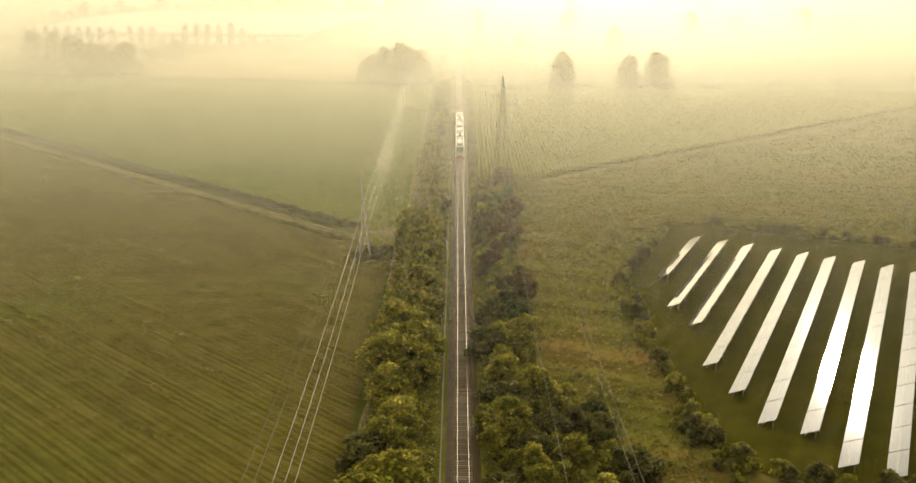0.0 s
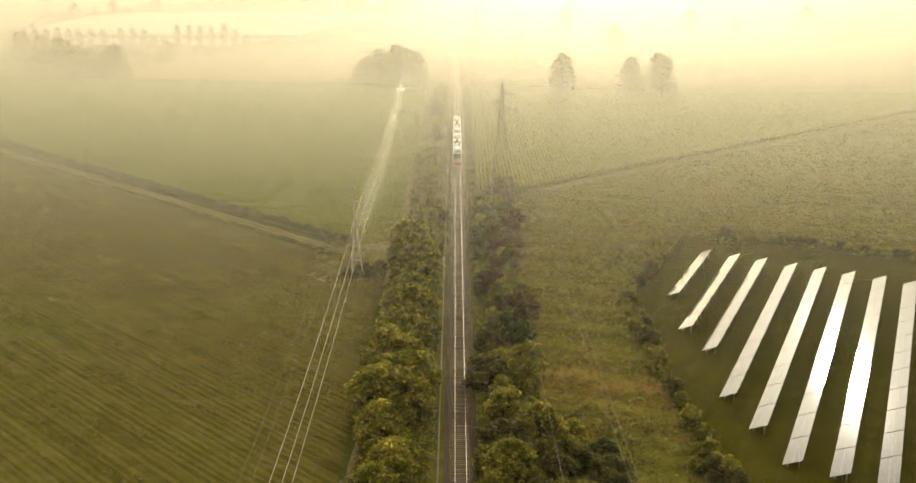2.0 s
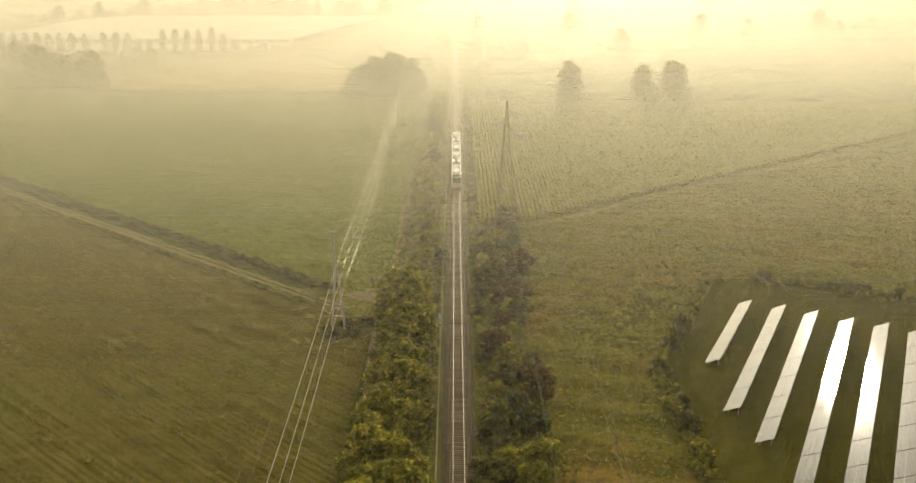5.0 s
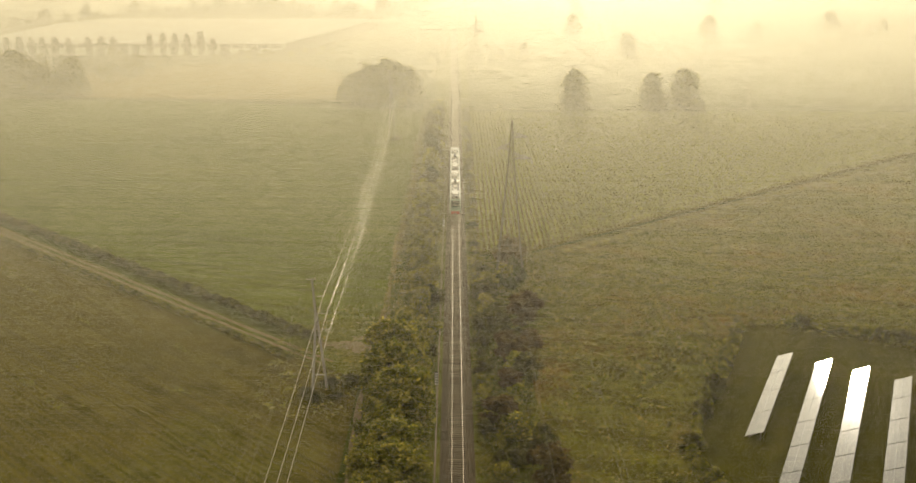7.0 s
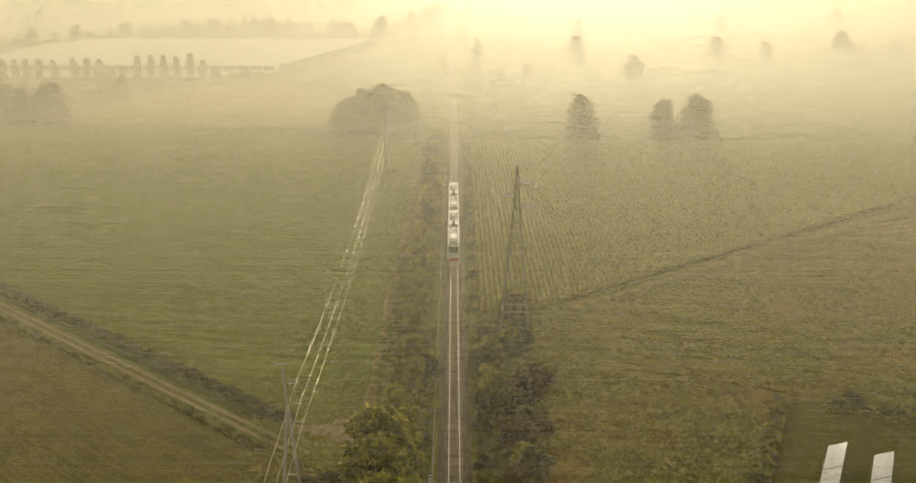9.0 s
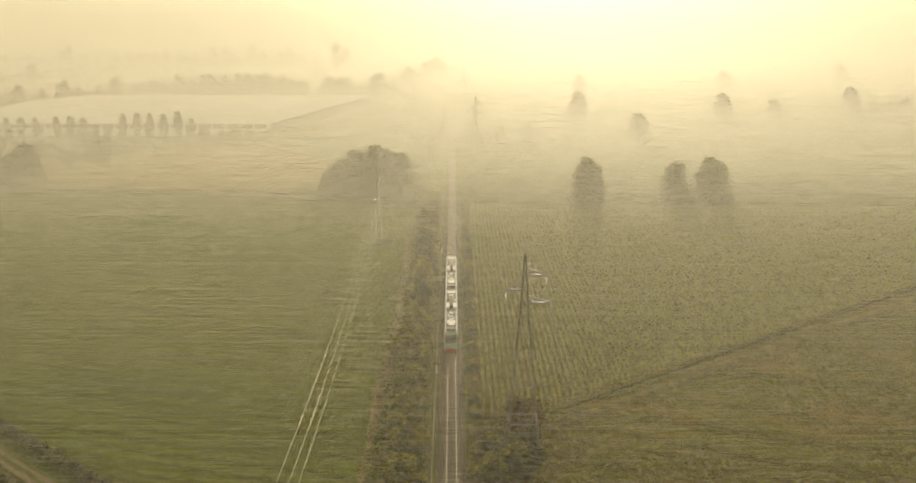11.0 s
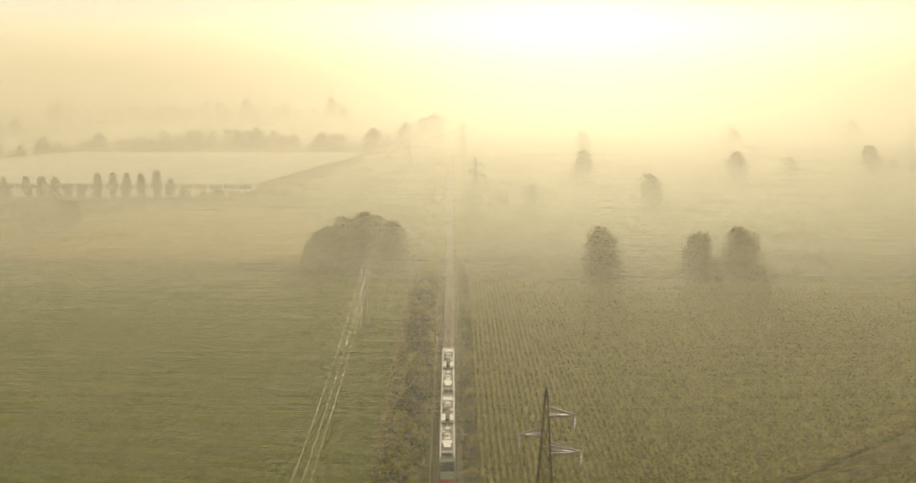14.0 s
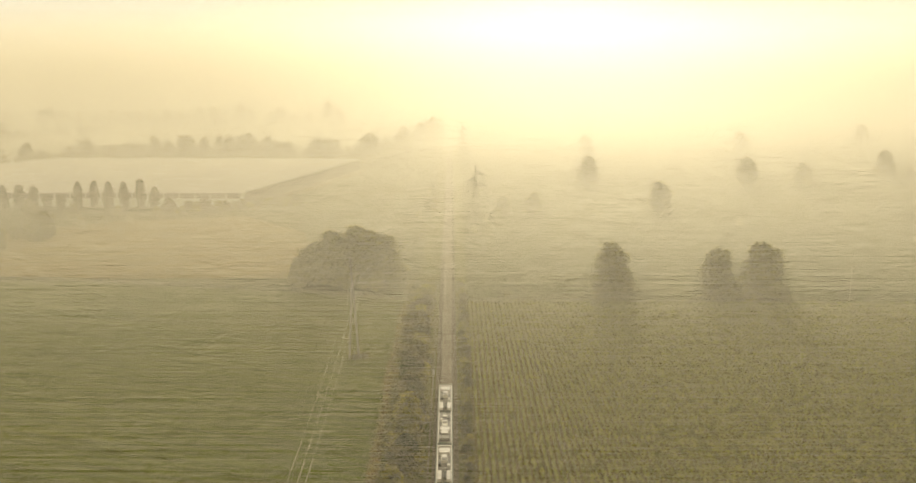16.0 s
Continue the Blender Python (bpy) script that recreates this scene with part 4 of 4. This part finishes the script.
# copse, thicket and trees on the left
for x, y, s in ((-48, 514, 0.5), (-44, 519, 0.72), (-46, 508, 0.42), (-40, 512, 0.62), (-38, 521, 0.92), (-34, 510, 0.7), (-33, 522, 0.82), (-29, 515, 1.06), (-25, 509, 0.66), (-24.5, 521, 0.9), (-20.5, 516, 0.98), (-19, 524, 0.7), (-17, 510, 0.42), (-31, 506, 0.4), (-22, 505, 0.36)):
    oak(R.randrange(5), x, y, s * 0.98, 1.0)
for x, y, s in ((-172.5, 541, 1.0), (-178, 545, 0.9), (-167, 538, 0.38), (-171, 534, 0.35), (-176, 532, 0.45), (-186, 540, 0.8), (-196, 548, 0.9), (-162.3, 600, 0.66), (-170, 603, 0.4), (-176, 604, 0.32), (-184, 606, 0.3), (-205, 560, 0.9), (-214, 575, 1.0), (-230, 590, 1.0), (-245, 600, 0.9),
                (-170, 578, 0.3), (-176, 590, 0.4), (-166, 596, 0.35), (-164, 612, 0.35), (-172, 620, 0.45), (-158, 630, 0.35), (-152, 640, 0.3), (-180, 636, 0.45), (-166, 648, 0.35), (-144, 652, 0.28), (-188, 655, 0.45), (-134, 664, 0.28), (-175, 668, 0.4), (-155, 670, 0.3), (-198, 672, 0.45), (-192, 618, 0.4), (-200, 622, 0.45), (-210, 626, 0.45), (-222, 630, 0.5), (-236, 640, 0.5)):
    oak(R.randrange(5), x, y, s)
poplar = Stand([tree("poplar", "tall narrow poplar in a row before the greenhouses", "row of poplars", 450 + i, 14.0, 3.3, 1.2, 2200, 0.5, LEAF4, 16, True) for i in range(3)])
for i, (x, h) in enumerate(((-181, 14.2), (-173.8, 14.2), (-166.7, 14.0), (-158.6, 13.6), (-151, 15.0), (-144.3, 11.4), (-202.6, 12), (-209.7, 12.2), (-216.6, 12.2), (-229, 11.4), (-237, 11.6), (-244, 11.6), (-251, 11.4), (-258, 12), (-265, 11.6), (-272, 12), (-279, 12), (-286, 11.6), (-190, 8), (-196, 8.5), (-138, 6.5))):
    poplar.put(i, x, 690 + R.uniform(-2, 2), 1.0, R.uniform(0, 360), h / 14)
for i in range(26):
    hedge.put(i, -140 + i * 2.6 + R.uniform(-1, 1), 681 + R.uniform(-4, 4) + i * 1.2, R.uniform(0.8, 1.9), R.uniform(0, 360))
# far tree lines
for x0, x1, y0, y1, n, lo, hi in ((-330, -289, 850, 861, 10, 0.5, 0.75), (-289, -259, 861, 955, 22, 0.45, 0.75), (-259, -174, 958, 975, 20, 0.5, 0.85), (-174, -60, 975, 950, 26, 0.5, 0.9), (-420, -360, 1090, 1313, 17, 0.5, 0.75), (-60, -8, 960, 1300, 16, 0.7, 1.0), (-560, -120, 1420, 1450, 26, 0.8, 1.2), (14, 20, 620, 900, 8, 0.1, 0.2), (-14, -6, 540, 900, 12, 0.12, 0.3)):
    for i in range(n):
        u = i / n
        oak(R.randrange(5), x0 + (x1 - x0) * u + R.uniform(-4, 4), y0 + (y1 - y0) * u + R.uniform(-5, 5), R.uniform(lo, hi), R.choice((1.0, 1.2, 1.5)))
# a bare dead tree by the far hedge
bm = bmesh.new()
rr = random.Random(4)
rod(bm, (0, 0, -0.2), (0.1, 0, 6.5), 0.22, 0.12)
rod(bm, (0.1, 0, 6.5), (0.0, 0, 12), 0.12, 0.03)
for k in range(26):
    z = rr.uniform(4.5, 11.5)
    a = rr.uniform(0, math.tau)
    ln = rr.uniform(0.8, 2.2)
    e = Vector((math.cos(a) * ln, math.sin(a) * ln, z + rr.uniform(0.4, 1.6)))
    rod(bm, (0.05, 0, z), e, 0.05, 0.015, 5)
    rod(bm, e * 0.7 + Vector((0, 0, z * 0.3)), e + Vector((rr.uniform(-0.5, 0.5), rr.uniform(-0.5, 0.5), 0.7)), 0.025, 0.01, 4)
dead = thing("bare_tree", "pale leafless tree at the edge of the maize", "tree", "", (117.5, 484, 0))
part("trunk", bm, BARK, dead)


# ---- greenhouses ----
def greenhouse():
    """A wide block of glasshouse bays with low ridged roofs, a long pale wall and side openings painted as dark
    panels.
    """
    top = thing("greenhouse", "huge pale whitewashed greenhouse block with ridged roofs", "greenhouse", "", (-103, 705, 0), 0)
    W, D, E = 190.0, 195.0, 7.2
    n = 24
    step = D / n
    for k in range(n):
        bm = bmesh.new()
        y0, y1 = k * step, (k + 1) * step - 0.35
        shift0, shift1 = y0 * 0.205, y1 * 0.205
        a = [bm.verts.new(p) for p in ((shift0, y0, E), (-W, y0, E), (-W, (y0 + y1) / 2, E + 1.3), ((shift0 + shift1) / 2, (y0 + y1) / 2, E + 1.3), (shift1, y1, E), (-W, y1, E))]
        bm.faces.new((a[0], a[3], a[2], a[1]))
        bm.faces.new((a[3], a[4], a[5], a[2]))
        b = [bm.verts.new((v.co.x, v.co.y, E - 0.25)) for v in (a[0], a[1], a[5], a[4])]
        bm.faces.new(b)
        bm.faces.new((a[0], a[1], b[1], b[0]))
        bm.faces.new((a[0], b[0], b[3], a[4], a[3]))
        part("roof_bay", bm, GHROOF, top)
    wall = part("wall", box(bmesh.new(), -W, 0, -0.3, 0.1, 0, E, 0.0), GHWALL, top, "long pale front wall")
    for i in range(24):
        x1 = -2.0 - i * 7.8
        # a solid panel; the shade inside the opening is its dark colour
        part("painted_opening", box(bmesh.new(), x1 - 6.9, x1, -0.42, -0.32, 4.4, 7.0, 0.02), GHDARK, wall, "dark panel painted as a shaded side opening")
        if i % 2 == 0:
            part("loading_door", box(bmesh.new(), x1 - 4.4, x1 - 1.2, -0.4, -0.32, 0.1, 3.2, 0.02), GHDARK, wall)
    # side wall: its shade is put into the colour, the other walls stay pale
    bm = bmesh.new()
    v = [bm.verts.new(p) for p in ((0, 0, 0), (40, D, 0), (40, D, E), (0, 0, E))]
    bm.faces.new(v)
    bmesh.ops.solidify(bm, geom=bm.faces[:], thickness=0.3)
    part("wall", bm, GHDARK, top, "side wall with its shade painted in dark")
    bm = bmesh.new()
    box(bm, -W, 40, D - 0.3, D, 0, E)
    part("wall", bm, GHWALL, top)


greenhouse()

# ---- fine growth ----
rng = np.random.default_rng(77)


def scatter(name, label, category, pts, size, height, material, each=3):
    """Tufts at the given places, each of a few leaning blades at different heights."""
    p = np.repeat(pts, each, axis=0)
    n = len(p)
    p = p + np.stack([rng.normal(size=n) * size * (0.7 if each == 3 else 0.25), rng.normal(size=n) * size * 0.7, height * rng.uniform(0.15, 1.0, n)], axis=1)
    return tagged(new(name, quads(name, leaf_quads(rng, p, size, 0.7), material)), label, category, "", "stuff")


def flat(x, y):
    return np.stack([x, y, np.zeros_like(x)], axis=1)


# meadow tufts, thicker in clumps
x, y = rng.uniform(14, 190, 190000), rng.uniform(95, 425, 190000)
f = np.sin(x * 0.21 + np.sin(y * 0.13) * 2) * np.sin(y * 0.17 + np.cos(x * 0.11) * 2.2) + 0.5 * np.sin(x * 0.06 + y * 0.05)
keep = (y < 287.5 + 0.842 * (x - 14)) & (rng.uniform(-3.4, 1.6, len(x)) < f) & ~((x > 34) & (y < 246 - 0.44 * np.maximum(x - 53, 0)) & ((x - 34) > (y - 202) * 0.45))
scatter("meadow_grass", "tall dry meadow grass in clumps", "grass", flat(x[keep], y[keep]), 0.24, 0.24, GRASSBLADE, 3)
# taller tussocks where the grass was left standing
keep = keep & (f > 0.45) & (rng.uniform(0, 1, len(x)) < 0.09)
scatter("meadow_tussocks", "tall tawny grass tussocks in the rough meadow", "grass", flat(x[keep], y[keep]), 0.36, 0.75, GRASSBLADE, 9)
x, y = rng.uniform(-13, 13, 40000), rng.uniform(90, 520, 40000)
keep = (np.abs(x - track_x(y)) > 2.7) & (np.abs(x - track_x(y) + 3.0) > 0.75) & ((x < 5.5) | (y < 288))
scatter("verge_grass", "uneven grass and weeds beside the ballast", "grass", flat(x[keep], y[keep]), 0.26, 0.4, GRASSBLADE)
x, y = rng.uniform(-190, -15, 60000), rng.uniform(60, 380, 60000)
side = (x + 24) * UY + (y - 236) * -UX
f = np.sin(x * 0.19 + 1.3 * np.sin(y * 0.08)) * np.sin(y * 0.11 + np.sin(x * 0.07) * 2)
keep = (np.abs(side + 6.0) < 0.9) | (np.abs(side - 3.4) < 0.9)
scatter("field_weeds", "yellow-green weeds along both sides of the farm track", "weeds", flat(x[keep], y[keep]), 0.22, 0.18, GRASSBLADE)
# weeds left standing in the stubble, in ragged clumps drawn out along the rows
x, y = [], []
for k in range(130):
    cx, cy, n = rng.uniform(-150, -18), rng.uniform(85, 330), int(rng.uniform(12, 60))
    du, dv = rng.normal(size=n) * rng.uniform(0.8, 3.2), rng.normal(size=n) * rng.uniform(0.25, 0.7)
    x.append(cx + 0.722 * du + 0.692 * dv)
    y.append(cy - 0.692 * du + 0.722 * dv)
x, y = np.concatenate(x), np.concatenate(y)
keep = ((x + 24) * UY - (y - 236) * UX < -8) & (x < -16)
scatter("stubble_weeds", "yellow-green weed clumps scattered over the stubble field", "weeds", flat(x[keep], y[keep]), 0.17, 0.12, GRASSBLADE)

x, y = rng.uniform(-30, -9.5, 3200), rng.uniform(208, 258, 3200)
keep = rng.uniform(0, 1, len(x)) < 0.25 + 0.75 * (np.sin(x * 0.9) * np.sin(y * 0.6) > 0.2)
scatter("trackside_weeds", "green weeds round the end of the farm track", "weeds", flat(x[keep], y[keep]), 0.2, 0.2, GRASSBLADE)

# maize in rows
rows_x = np.arange(6.5, 232, 1.15)
px, py = [], []
for rx in rows_x:
    lo, hi = max(291, 292.5 + 0.842 * (rx - 17)), 485 - 0.02 * rx
    if hi - lo > 3:
        yy = np.arange(lo + rng.uniform(0, 0.5), hi, 0.5)
        px.append(rx + rng.normal(size=len(yy)) * 0.07)
        py.append(yy + rng.normal(size=len(yy)) * 0.1)
scatter("maize_crop", "ripening maize standing in straight rows", "maize", flat(np.concatenate(px), np.concatenate(py)), 0.33, 1.9, MAIZE, 5)

# ---- mist over the fields: hair-thin veils of droplets, layer behind layer ----
veils, mrng = [], np.random.default_rng(77)
y, k = 95.0, 0
while y < 3800:
    sigma = 0.0003 + 0.0023 * min(1, max(0, y - 140) / 170) + 0.0019 * min(1, max(0, y - 395) / 60) - 0.0006 * min(1, max(0, y - 520) / 60)
    gap = 9.0 if y < 420 else 9.0 * (y / 420) ** 0.5
    pitch = 0.026 if y < 260 else 0.026 * (y / 220)
    top = max(38.0, min(48.0, 48 - (y - 190) * 0.2)) if y < 600 else 38.0 + 0.115 * (y - 600)
    far_off = min(1, max(0, (y - 600) / 500))
    z = np.arange(0.3 + (k * 0.618 % 1) * pitch, top, pitch)
    z = z + mrng.uniform(-0.5, 0.5, len(z)) * pitch
    thick = pitch * sigma * gap / VEIL * np.clip((top - z) / (top * (0.45 + 0.5 * far_off)), 0, 1) ** (1 + far_off)
    yy = y + ((np.arange(len(z)) * 0.618034 + k * 0.4142) % 1.0 + mrng.uniform(-0.2, 0.2, len(z))) * gap
    tip = mrng.uniform(-0.25, 0.25, len(z))
    wide = 100 + 0.52 * y
    one = np.ones_like(z)
    for xa, xb, ta, tb in ((-wide, 0, tip, 0 * z), (0, wide, 0 * z, tip)):
        veils.append(np.stack([np.stack(p, 1) for p in ((xa * one, yy, z + ta), (xb * one, yy, z + tb), (xb * one, yy, z + tb + thick), (xa * one, yy, z + ta + thick))], axis=1))
    y += gap
    k += 1
tagged(new("mist", quads("mist", np.concatenate(veils), MIST)), "pale golden mist lying over the fields", "mist", "", "stuff")

# ---- sleepers, one by one near the train's way, the rest joined ----
sleeper_mesh = bpy.data.meshes.new("sleeper")
bm = box(bmesh.new(), -1.2, 1.2, -0.13, 0.13, 0.38, 0.50)
bm.to_mesh(sleeper_mesh)
bm.free()
sleeper_mesh.materials.append(SLEEPER)
for i in range(300):
    y = 116 + i * 0.6
    ob = new("sleeper", sleeper_mesh)
    ob.parent = tracks
    ob.matrix_basis = pose(track_x(y), y, R.uniform(-0.02, 0.0))
far_y = [116 - 0.6 * i for i in range(1, 90)] + [296 + 0.6 * i for i in range(520)]
cs = []
for y in far_y:
    x = track_x(y)
    for q in (((-1.2, -0.13, 0.5), (1.2, -0.13, 0.5), (1.2, 0.13, 0.5), (-1.2, 0.13, 0.5)), ((-1.2, -0.13, 0.38), (1.2, -0.13, 0.38), (1.2, -0.13, 0.5), (-1.2, -0.13, 0.5))):
        cs.append([(x + a, y + b, c) for a, b, c in q])
ob = tagged(new("far_sleepers", quads("far_sleepers", np.array(cs), SLEEPER)), "row of concrete sleepers further along the track", "", "", "stuff")
ob.parent = tracks
